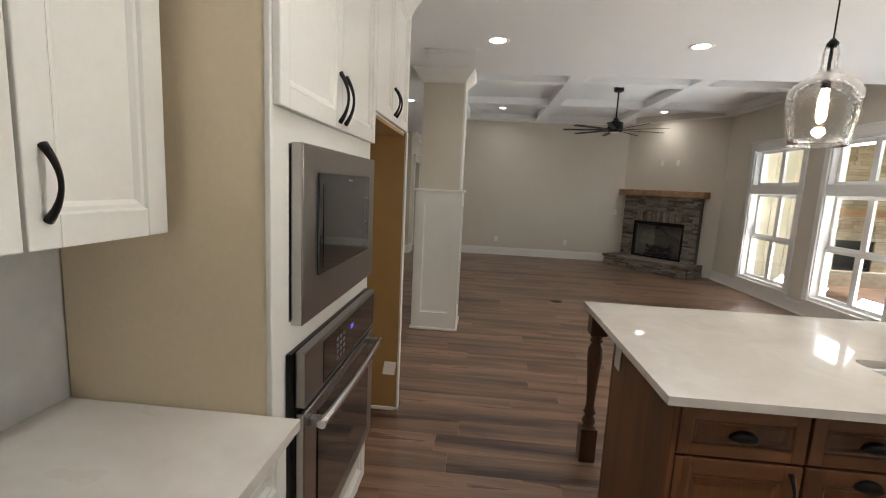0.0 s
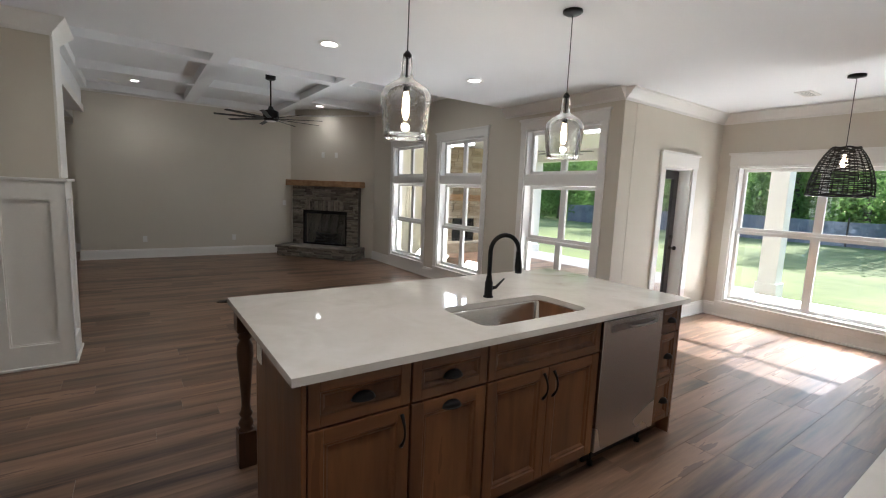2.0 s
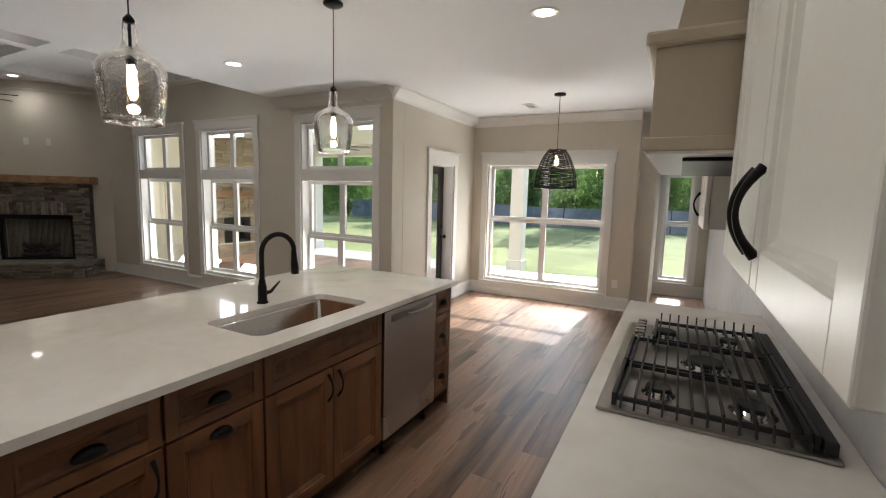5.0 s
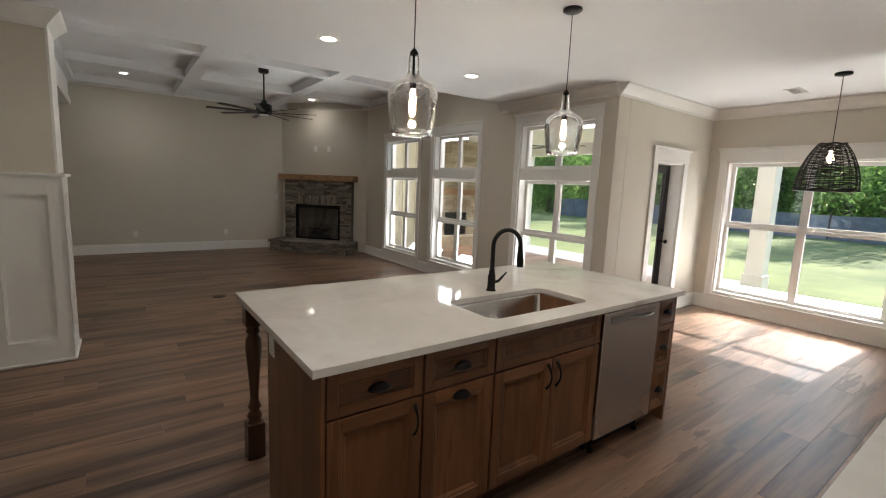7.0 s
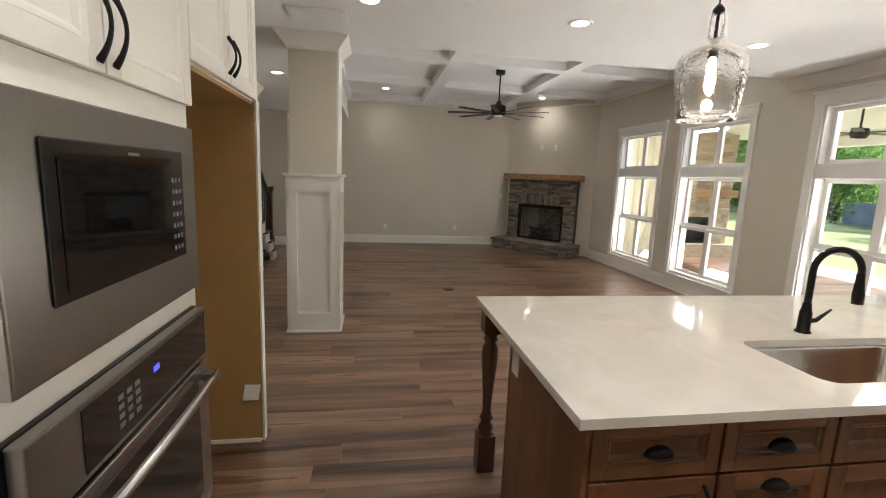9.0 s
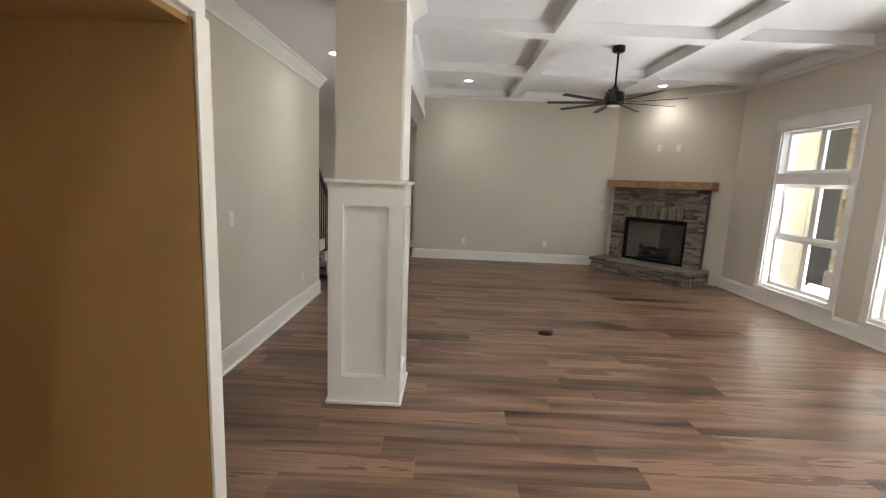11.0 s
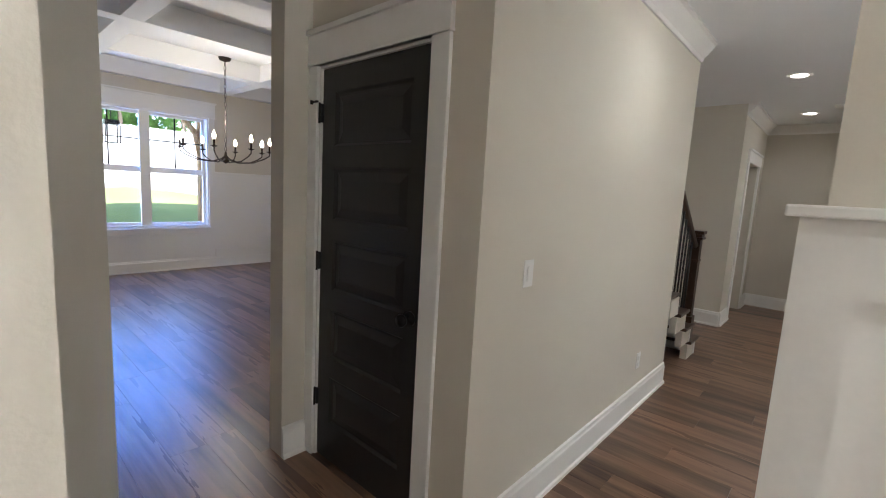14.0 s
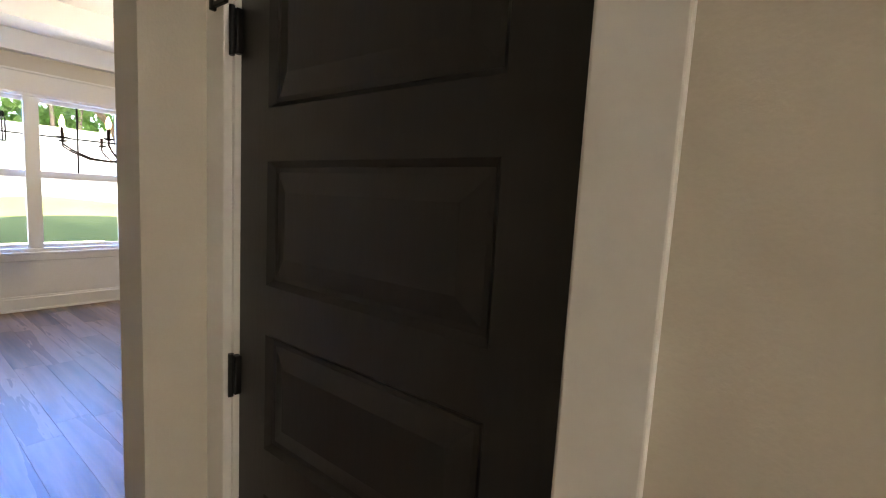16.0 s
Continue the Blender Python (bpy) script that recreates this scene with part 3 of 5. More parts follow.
# cased opening past the hall
hd = thing("door_3", WEST(-0.03, 11.4), "dark open doorway in a white casing off the hall", "door", kind="structure")
part("casing", boxes((-0.53, -0.02, 0, -0.44, 0, 2.05), bevel=0.003), M_TRIM, hd)
part("casing", boxes((0.40, -0.02, 0, 0.49, 0, 2.05), bevel=0.003), M_TRIM, hd)
part("head_casing", boxes((-0.54, -0.026, 2.05, 0.50, 0, 2.19), (-0.56, -0.04, 2.19, 0.52, 0, 2.215), bevel=0.003), M_TRIM, hd)

# ---- column between kitchen and living room ----
col = thing("column", pose(1.135, 5.43, 0), "square column with white panelled wainscot and greige upper shaft", "column", kind="structure")
part("shaft", boxes((-0.205, -0.205, 1.48, 0.205, 0.205, CEIL)), M_WALL, col, "greige painted shaft")
part("corner_board", boxes((0.2055, -0.20, 1.50, 0.222, 0.20, CEIL), bevel=0.002), M_TRIM, col)
part("core", boxes((-0.212, -0.212, 0, 0.212, 0.212, 1.47)), M_TRIM, col)
for k in range(4):
    mm = pose(0, 0, 0, 0, 0, 90 * k)
    part("panel_frame", ring(-0.24, 0.24, 0.0, 1.47, 0.095, -0.24, -0.212, (0.19, 0.14)), M_TRIM, col, m=mm)
    part("panel_bead", ring(-0.145, 0.145, 0.19, 1.33, 0.010, -0.219, -0.212), M_TRIM, col, m=mm)
part("cap", boxes((-0.262, -0.262, 1.47, 0.262, 0.262, 1.492), bevel=0.004), M_TRIM, col)
part("plinth", boxes((-0.255, -0.255, 0.0, 0.255, 0.255, 0.022), bevel=0.006), M_TRIM, col)
bm = bmesh.new()
loops = []
for o, z in ((0.206, CEIL - 0.13), (0.218, CEIL - 0.13), (0.225, CEIL - 0.105), (0.262, CEIL - 0.06), (0.30, CEIL - 0.02), (0.31, CEIL - 0.002), (0.206, CEIL - 0.002)):
    loops.append([bm.verts.new((sx * o, sy * o, z)) for sx, sy in ((-1, -1), (1, -1), (1, 1), (-1, 1))])
for a, b in zip(loops, loops[1:]):
    for k in range(4):
        bm.faces.new((a[k], a[(k + 1) % 4], b[(k + 1) % 4], b[k]))
bmesh.ops.recalc_face_normals(bm, faces=bm.faces)
part("crown", bm, M_TRIM, col)
solid("trim", boxes((1.085, 5.66, CEIL - 0.02, 1.125, 10.998, CEIL + 0.10), bevel=0.003), M_TRIM, "white casing board along the living room header", "trim")


# ---- kitchen cabinets ----
def shaker(parent, x0, z0, x1, z1, mat, rail_mat=None, name="door", inset=0.055, label=""):
    """A recessed-panel front in the plane y = 0 that faces -y."""
    bm = bmesh.new()
    ins = lambda o: [(x0 + inset + o, z0 + inset + o), (x1 - inset - o, z0 + inset + o), (x1 - inset - o, z1 - inset - o), (x0 + inset + o, z1 - inset - o)]
    loops = [[bm.verts.new((x, y, z)) for x, z in ins(o)] for o, y in ((0, 0.001), (0.004, 0.006), (0.012, 0.0075), (0.022, 0.0155))]
    for a, b in zip(loops, loops[1:]):
        for k in range(4):
            bm.faces.new((a[k], a[(k + 1) % 4], b[(k + 1) % 4], b[k]))
    bm.faces.new(loops[-1])
    bmesh.ops.recalc_face_normals(bm, faces=bm.faces)
    d = part(name, bm, mat, parent, label)
    for a in (x0, x1 - inset):
        part("stile", boxes((a, 0, z0, a + inset, 0.02, z1), bevel=0.003), mat, d)
    for a in (z0, z1 - inset):
        part("rail", boxes((x0 + inset, 0.0005, a, x1 - inset, 0.0195, a + inset), bevel=0.002), rail_mat or mat, d)
    return d


def pull(parent, x, z, h=0.15, horizontal=False):
    """Black arched bar handle, broad at its feet."""
    pts, rad = [], []
    for i in range(13):
        s = i / 12 * 2 - 1
        pts.append((0, -0.029 * (1 - s * s) - 0.002, s * h / 2))
        rad.append(0.0046 + 0.0040 * s * s)
    bm = tube(pts, 0.006, 8, rad)
    return part("handle", bm, M_BLACK, parent, "black arched pull", m=pose(x, 0, z, 0, 90 if horizontal else 0, 0))


def cup(parent, x, z, w=0.088):
    """Black half-dome cup pull, open below, with a rolled lip."""
    bm = bmesh.new()
    rings = []
    for j in range(7):
        a = math.pi / 2 * j / 6
        rings.append([bm.verts.new((w / 2 * math.cos(a) * math.cos(b), -0.030 * math.cos(a) ** 0.8 * math.sin(b) ** 0.8 - 0.001, 0.027 * math.sin(a) - 0.012)) for b in [math.pi * k / 14 for k in range(15)]])
    for r, q in zip(rings, rings[1:]):
        for k in range(14):
            bm.faces.new((r[k], r[k + 1], q[k + 1], q[k])).smooth = True
    bmesh.ops.solidify(bm, geom=list(bm.faces), thickness=0.003)
    h = part("handle", bm, M_BLACK, parent, "black cup pull")
    h.location = (x, 0, z)
    part("lip", tube([(w / 2 * math.cos(b), -0.030 * math.sin(b) ** 0.8 - 0.001, -0.012) for b in [math.pi * k / 14 for k in range(15)]], 0.0028, 6), M_BLACK, h)
    return h


# island units: fronts at y = 2.04 facing the range
def island_unit(x0, x1, label, group="island base cabinets"):
    u = thing("base_cabinet", pose(x0, 2.045, 0), label, "cabinet", group)
    w = x1 - x0
    part("body", boxes((0, 0.021, 0.10, w, 0.61, 0.882)), M_ISLE, u)
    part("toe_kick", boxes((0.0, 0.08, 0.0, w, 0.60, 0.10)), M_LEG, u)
    return u, w


u, w = island_unit(2.262, 2.665, "brown stained cabinet with a drawer over a door")
part("end_panel", boxes((-0.019, 0.0, 0.0, -0.001, 0.64, 0.882), bevel=0.002), M_ISLE, u)
d = shaker(u, 0.004, 0.70, w - 0.004, 0.868, M_ISLE, M_ISLEH, "drawer_front", 0.042)
cup(d, w / 2, 0.785)
d = shaker(u, 0.004, 0.115, w - 0.004, 0.690, M_ISLE, M_ISLEH)
pull(d, w - 0.04, 0.60, 0.13)
u, w = island_unit(2.667, 3.05, "brown stained cabinet with a drawer over a pull-out bin front")
d = shaker(u, 0.004, 0.70, w - 0.004, 0.868, M_ISLE, M_ISLEH, "drawer_front", 0.042)
cup(d, w / 2, 0.785)
d = shaker(u, 0.004, 0.115, w - 0.004, 0.690, M_ISLE, M_ISLEH)
cup(d, w / 2, 0.655)
u, w = island_unit(3.052, 3.84, "brown stained sink cabinet with a false front over two doors")
bpy.data.objects.remove(u.children[0])
part("body", boxes((0, 0.021, 0.10, 0.018, 0.61, 0.882), (w - 0.018, 0.021, 0.10, w, 0.61, 0.882), (0.018, 0.021, 0.10, w - 0.018, 0.61, 0.118), (0.018, 0.59, 0.118, w - 0.018, 0.61, 0.882), (0.018, 0.021, 0.118, w - 0.018, 0.035, 0.882)), M_ISLE, u)
shaker(u, 0.004, 0.70, w - 0.004, 0.868, M_ISLE, M_ISLEH, "false_front", 0.042)
d = shaker(u, 0.004, 0.115, w / 2 - 0.002, 0.690, M_ISLE, M_ISLEH)
pull(d, w / 2 - 0.035, 0.60, 0.13)
d = shaker(u, w / 2 + 0.002, 0.115, w - 0.004, 0.690, M_ISLE, M_ISLEH)
pull(d, w / 2 + 0.035, 0.60, 0.13)
u, w = island_unit(4.435, 4.65, "narrow brown stained cabinet with three drawers")
for lo, hi in ((0.115, 0.40), (0.408, 0.692), (0.70, 0.868)):
    d = shaker(u, 0.004, lo, w - 0.004, hi, M_ISLE, M_ISLEH, "drawer_front", 0.036)
    cup(d, w / 2, (lo + hi) / 2, 0.078)
part("end_panel", boxes((w + 0.001, 0.0, 0.0, w + 0.018, 0.64, 0.882), bevel=0.002), M_ISLE, u)
solid("knee_wall", boxes((2.244, 2.69, 0.0, 4.667, 2.715, 0.882), bevel=0.003), M_ISLE, "brown stained back panel under the island overhang", "panel", "structure")
dw = thing("dishwasher", pose(3.843, 2.045, 0), "stainless steel dishwasher under the white island top", "dishwasher")
part("tub", boxes((0.004, 0.03, 0.11, 0.586, 0.60, 0.875)), M_BLACK, dw)
door = part("door", boxes((0.004, -0.012, 0.115, 0.586, 0.028, 0.862), bevel=0.004), M_STEEL, dw)
part("handle_pocket", boxes((0.07, -0.016, 0.795, 0.53, -0.0121, 0.835), bevel=0.002), M_STEELH, door)
part("handle", tube([(0.22, -0.014, 0.812), (0.25, -0.024, 0.806), (0.36, -0.028, 0.804), (0.47, -0.024, 0.806), (0.50, -0.014, 0.812)], 0.008, 8), M_STEELH, door)
part("kick_plate", boxes((0.01, 0.06, 0.02, 0.58, 0.075, 0.11)), M_BLACK, dw)
for xx in (0.06, 0.53):
    part("foot", capped([(0.018, 0.0), (0.018, 0.02), (0.008, 0.02), (0.008, 0.11)], 10), M_BLACK, dw, m=pose(xx, 0.045, 0))

# island top with a sink cut-out
SX0, SX1, SY0, SY1 = 3.10, 3.84, 2.13, 2.50


def round_rect(x0, y0, x1, y1, r, n=6):
    pts = []
    for cx, cy, a0 in ((x1 - r, y1 - r, 0), (x0 + r, y1 - r, 90), (x0 + r, y0 + r, 180), (x1 - r, y0 + r, 270)):
        for i in range(n + 1):
            a = radians(a0 + 90 * i / n)
            pts.append((cx + r * math.cos(a), cy + r * math.sin(a)))
    return pts


def slab_with_hole(x0, y0, x1, y1, hole, z0, z1):
    bm = bmesh.new()
    outer = [(x1, y1), (x0, y1), (x0, y0), (x1, y0)]
    n = len(hole) // 4
    for z, flip in ((z0, True), (z1, False)):
        ov = [bm.verts.new((*p, z)) for p in outer]
        hv = [bm.verts.new((*p, z)) for p in hole]
        for q in range(4):
            seg = hv[q * n:(q + 1) * n]
            for a, b in zip(seg, seg[1:]):
                bm.faces.new((ov[q], a, b))
            nxt = hv[((q + 1) * n) % len(hv)]
            bm.faces.new((ov[q], seg[-1], nxt, ov[(q + 1) % 4]))
        if flip:
            lo = (ov, hv)
    for a, b in ((lo[0], ov), (lo[1], hv)):
        for k in range(len(a)):
            bm.faces.new((a[k], a[(k + 1) % len(a)], b[(k + 1) % len(a)], b[k]))
    bmesh.ops.recalc_face_normals(bm, faces=bm.faces)
    return bm


hole = round_rect(SX0, SY0, SX1, SY1, 0.06)
solid("island_countertop", slab_with_hole(2.2, 2.0, 4.675, 3.166, hole, 0.884, 0.914), M_QUARTZ, "polished white quartz island top with a sink cut-out", "countertop", "", group="")
bm = bmesh.new()
loops = []
for o, z in ((-0.012, 0.882), (-0.004, 0.880), (0.0, 0.87), (0.006, 0.72), (0.03, 0.69), (0.16, 0.684)):
    loops.append([bm.verts.new((*p, z)) for p in round_rect(SX0 + o, SY0 + o, SX1 - o, SY1 - o, 0.062)])
for a, b in zip(loops, loops[1:]):
    for k in range(len(a)):
        bm.faces.new((a[k], a[(k + 1) % len(a)], b[(k + 1) % len(a)], b[k])).smooth = True
bm.faces.new(loops[-1])
bmesh.ops.recalc_face_normals(bm, faces=bm.faces)
sk = thing("sink", pose(0, 0, 0), "stainless steel undermount sink in the island top", "sink")
part("bowl", bm, M_CHROME, sk)
part("drain", capped([(0.045, 0.6845), (0.045, 0.688), (0.03, 0.688)], 16), M_STEELH, sk, m=pose(3.47, 2.33, 0))
fc = thing("faucet", pose(3.50, 2.585, 0.914), "matte black gooseneck pull-down kitchen faucet", "faucet")
part("base", lathe([(0.001, 0), (0.030, 0), (0.030, 0.006), (0.024, 0.012), (0.023, 0.09), (0.019, 0.10), (0.0155, 0.13)], 20), M_BLACK, fc)
neck = [(0, 0, 0.10), (0, 0, 0.26)]
for i in range(13):
    a = math.pi * i / 12
    neck.append((0.085 - 0.085 * math.cos(a), -0.028 + 0.028 * math.cos(a), 0.27 + 0.095 * math.sin(a)))
part("neck", tube(neck, 0.0135, 12), M_BLACK, fc)
part("spray_head", lathe([(0.001, -0.10), (0.021, -0.10), (0.022, -0.06), (0.016, 0.0), (0.0145, 0.03)], 16), M_BLACK, fc, m=pose(0.17, -0.056, 0.24, 0, -4, 0))
part("lever", tube([(0, 0, 0.05), (0.045, -0.01, 0.055), (0.10, -0.02, 0.105)], 0.007, 8, [0.014, 0.010, 0.005]), M_BLACK, fc)

lg = thing("support_post", pose(2.268, 3.09, 0), "turned dark-stained wooden post under the island corner", "post")
part("foot_block", boxes((-0.045, -0.045, 0.0, 0.045, 0.045, 0.20), bevel=0.004), M_LEG, lg)
part("turning", lathe([(0.040, 0.20), (0.030, 0.215), (0.040, 0.235), (0.032, 0.255), (0.024, 0.27), (0.036, 0.29), (0.026, 0.31), (0.022, 0.34), (0.026, 0.42), (0.036, 0.54), (0.043, 0.62), (0.040, 0.67), (0.026, 0.70), (0.038, 0.715), (0.030, 0.73), (0.040, 0.75)], 20), M_LEG, lg)
part("top_block", boxes((-0.045, -0.045, 0.75, 0.045, 0.045, 0.884), bevel=0.004), M_LEG, lg)
ou = thing("outlet", pose(2.242, 2.62, 0.80, 0, 0, -90), "white outlet in the side of the island", "outlet", "wall outlets")
part("plate", boxes((-0.035, -0.006, -0.055, 0.035, 0, 0.055), bevel=0.002), M_WHITEP, ou)

# oven tower and refrigerator bay along the west wall: local x runs to +y, fronts face +x
TW = pose(1.07, 1.68, 0, 0, 0, 90)
tower = thing("oven_cabinet", TW, "tall white cabinet with built-in microwave and oven", "cabinet", "wall of tall cabinets")
W = 0.94
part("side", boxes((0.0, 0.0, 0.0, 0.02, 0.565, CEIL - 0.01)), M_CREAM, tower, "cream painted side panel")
part("side", boxes((W - 0.02, 0.02, 0.0, W, 0.565, CEIL - 0.01)), M_CAB, tower)
part("face_frame", boxes((0.0205, -0.002, 0.10, 0.10, 0.018, CEIL - 0.12), (W - 0.06, -0.002, 0.10, W, 0.018, CEIL - 0.12), (0.10, -0.002, 1.62, W - 0.06, 0.018, 1.70), (0.10, -0.002, 1.02, W - 0.06, 0.018, 1.135), (0.10, -0.002, 0.10, W - 0.06, 0.018, 0.14), (0.10, -0.002, 0.34, W - 0.06, 0.018, 0.37)), M_CAB, tower)
part("stile_edge", boxes((-0.004, -0.004, 0.0, 0.0204, 0.012, CEIL - 0.12), bevel=0.003), M_CAB, tower)
part("back", boxes((0.02, 0.545, 0.0, W - 0.02, 0.565, CEIL - 0.01)), M_CAB, tower)
for zz in (1.06, 1.66, 0.345):
    part("shelf", boxes((0.021, 0.03, zz, W - 0.021, 0.544, zz + 0.02)), M_CAB, tower)
for a, b, hx in ((0.006, 0.467, 0.44), (0.472, W - 0.004, 0.50)):
    d = shaker(tower, a, 1.70, b, 2.55, M_CAB)
    d.location.y = -0.024
    pull(d, hx, 1.80, 0.16)
d = shaker(tower, 0.09, 0.13, W - 0.05, 0.35, M_CAB, name="drawer_front")
d.location.y = -0.024
part("crown", prism(((-0.002, CEIL - 0.13), (0.012, CEIL - 0.13), (0.03, CEIL - 0.09), (0.075, CEIL - 0.03), (0.085, CEIL - 0.002), (-0.002, CEIL - 0.002)), 0.0, 1.83), M_CAB, tower, m=pose(0, 0, 0, 0, 0, -90))

mw = thing("microwave", TW @ pose(0.115, 0, 0), "built-in stainless microwave with a dark glass door", "microwave")
part("trim_kit", boxes((0, -0.035, 1.12, 0.78, -0.003, 1.625), bevel=0.004), M_STEELH, mw)
part("side_return", boxes((-0.004, -0.033, 1.122, -0.0005, -0.003, 1.623)), M_STEEL, mw)
d = part("door", boxes((0.105, -0.041, 1.245, 0.675, -0.0352, 1.55), bevel=0.003), M_BGLASS, mw)
part("window", boxes((0.14, -0.0425, 1.262, 0.545, -0.0411, 1.515)), M_BGLASS, d)
for r in range(7):
    for c in range(3):
        part("key", boxes((0.595 + c * 0.022, -0.0422, 1.27 + r * 0.032, 0.608 + c * 0.022, -0.0411, 1.282 + r * 0.032)), M_PRINT, d)
part("mark", boxes((0.38, -0.0422, 1.528, 0.43, -0.0411, 1.535)), M_PRINT, d)
ov = thing("oven", TW @ pose(0.095, 0, 0), "built-in stainless oven with black glass and bar handle", "oven")
part("chassis", boxes((-0.02, -0.020, 0.37, 0.80, -0.003, 1.05), bevel=0.003), M_BLACK, ov)
cp = part("control_panel", boxes((0, -0.052, 0.885, 0.79, -0.021, 1.05), bevel=0.004), M_STEELH, ov)
part("display", boxes((0.14, -0.0545, 0.90, 0.77, -0.0523, 1.035)), M_BGLASS, cp)
part("readout", boxes((0.42, -0.0556, 0.985, 0.45, -0.0547, 1.0)), M_BLUE, cp, "blue lit clock digits")
for r in range(4):
    for c in range(3):
        part("key", boxes((0.26 + c * 0.035, -0.0556, 0.925 + r * 0.022, 0.28 + c * 0.035, -0.0547, 0.937 + r * 0.022)), M_PRINT, cp)
d = part("door", boxes((0.0, -0.050, 0.38, 0.79, -0.021, 0.868), bevel=0.004), M_STEEL, ov)
part("door_glass", boxes((0.10, -0.0535, 0.43, 0.70, -0.0503, 0.83)), M_BGLASS, d)
part("handle", tube([(0.03 + 0.073 * i, -0.088 - 0.010 * math.sin(math.pi * i / 10), 0.825) for i in range(11)], 0.014, 12), M_CHROME, d)
for xx in (0.05, 0.74):
    part("handle_post", boxes((xx - 0.015, -0.085, 0.812, xx + 0.015, -0.0502, 0.838), bevel=0.003), M_STEELH, d)
part("lower_trim", boxes((0.0, -0.045, 0.352, 0.79, -0.021, 0.372), bevel=0.003), M_STEEL, ov)

fb = thing("refrigerator_surround", TW @ pose(W + 0.002, 0, 0), "empty white refrigerator bay with raw tan inner panels", "cabinet", "wall of tall cabinets")
FW = 0.87
part("end_panel", boxes((FW - 0.045, -0.012, 0.0, FW, 0.565, CEIL - 0.01)), M_CAB, fb, "white painted end panel")
part("edge_strip", boxes((FW - 0.052, -0.020, 0.0, FW + 0.004, -0.0125, 1.85), bevel=0.002), M_CAB, fb)
part("inner_panel", boxes((FW - 0.052, -0.008, 0.02, FW - 0.0455, 0.55, 1.84)), M_PLY, fb, "raw tan panel")
part("inner_panel", boxes((0.0, 0.02, 0.02, 0.006, 0.55, 1.84)), M_PLY, fb, "raw tan panel")
part("back_panel", boxes((0.006, 0.55, 0.02, FW - 0.052, 0.56, 1.84)), M_PLY, fb, "raw tan panel")
part("soffit", boxes((0.006, 0.0, 1.825, FW - 0.052, 0.55, 1.84)), M_PLY, fb, "raw tan panel")
part("shoe_strip", boxes((FW - 0.062, 0.0, 0.0, FW - 0.0525, 0.55, 0.02)), M_CAB, fb)
part("box", boxes((0.0, 0.0, 1.841, FW - 0.046, 0.565, CEIL - 0.01)), M_CAB, fb)
for a, b, hx in ((0.003, 0.405, 0.38), (0.410, 0.815, 0.437)):
    d = shaker(fb, a, 1.846, b, 2.55, M_CAB)
    d.location.y = -0.024
    pull(d, hx, 1.95, 0.14)
tg = thing("warranty_tag", TW @ pose(W + 0.75, 0.03, 0.30), "small white paper tag stuck inside the bay", "tag")
part("paper", boxes((0.0, -0.03, -0.045, 0.003, 0.05, 0.045)), M_WHITEP, tg, m=pose(0.055, 0, 0, 8, 0, 14))

# west base cabinet, counter and uppers
bc = thing("base_cabinet", pose(1.115, 0.61, 0, 0, 0, 90), "white base cabinet with doors and drawers", "cabinet")
part("body", boxes((0, 0.021, 0.10, 1.065, 0.60, 0.882)), M_CAB, bc)
part("toe_kick", boxes((0, 0.08, 0, 1.065, 0.59, 0.10)), M_CAB, bc)
d = shaker(bc, 0.65, 0.70, 1.06, 0.868, M_CAB, name="drawer_front")
cup(d, 0.855, 0.785)
d = shaker(bc, 0.65, 0.115, 1.06, 0.69, M_CAB)
pull(d, 0.70, 0.60)
solid("countertop", boxes((0.502, 0.60, 0.884, 1.15, 1.675, 0.914), bevel=0.0015), M_QUARTZ, "polished white quartz counter with faint brown veins", "countertop", "")
solid("countertop", boxes((2.26, 0.222, 0.884, 4.75, 0.875, 0.914), bevel=0.0015), M_QUARTZ, "polished white quartz counter round the gas cooktop", "countertop", "")
for x0, x1 in ((2.28, 2.71), (2.71, 3.15), (3.15, 4.15), (4.15, 4.72)):
    b2 = thing("base_cabinet", pose(x1, 0.845, 0, 0, 0, 180), "white base cabinet under the cooktop counter", "cabinet", "range wall base cabinets")
    w = x1 - x0
    part("body", boxes((0.001, 0.021, 0.10, w - 0.001, 0.61, 0.882)), M_CAB, b2)
    part("toe_kick", boxes((0.001, 0.08, 0, w - 0.001, 0.60, 0.10)), M_CAB, b2)
    d = shaker(b2, 0.004, 0.70, w - 0.004, 0.868, M_CAB, name="drawer_front")
    cup(d, w / 2, 0.785)
    for a, b, hx in ((0.004, w / 2 - 0.002, w / 2 - 0.04), (w / 2 + 0.002, w - 0.004, w / 2 + 0.04)):
        d = shaker(b2, a, 0.115, b, 0.69, M_CAB)
        pull(d, hx, 0.60)


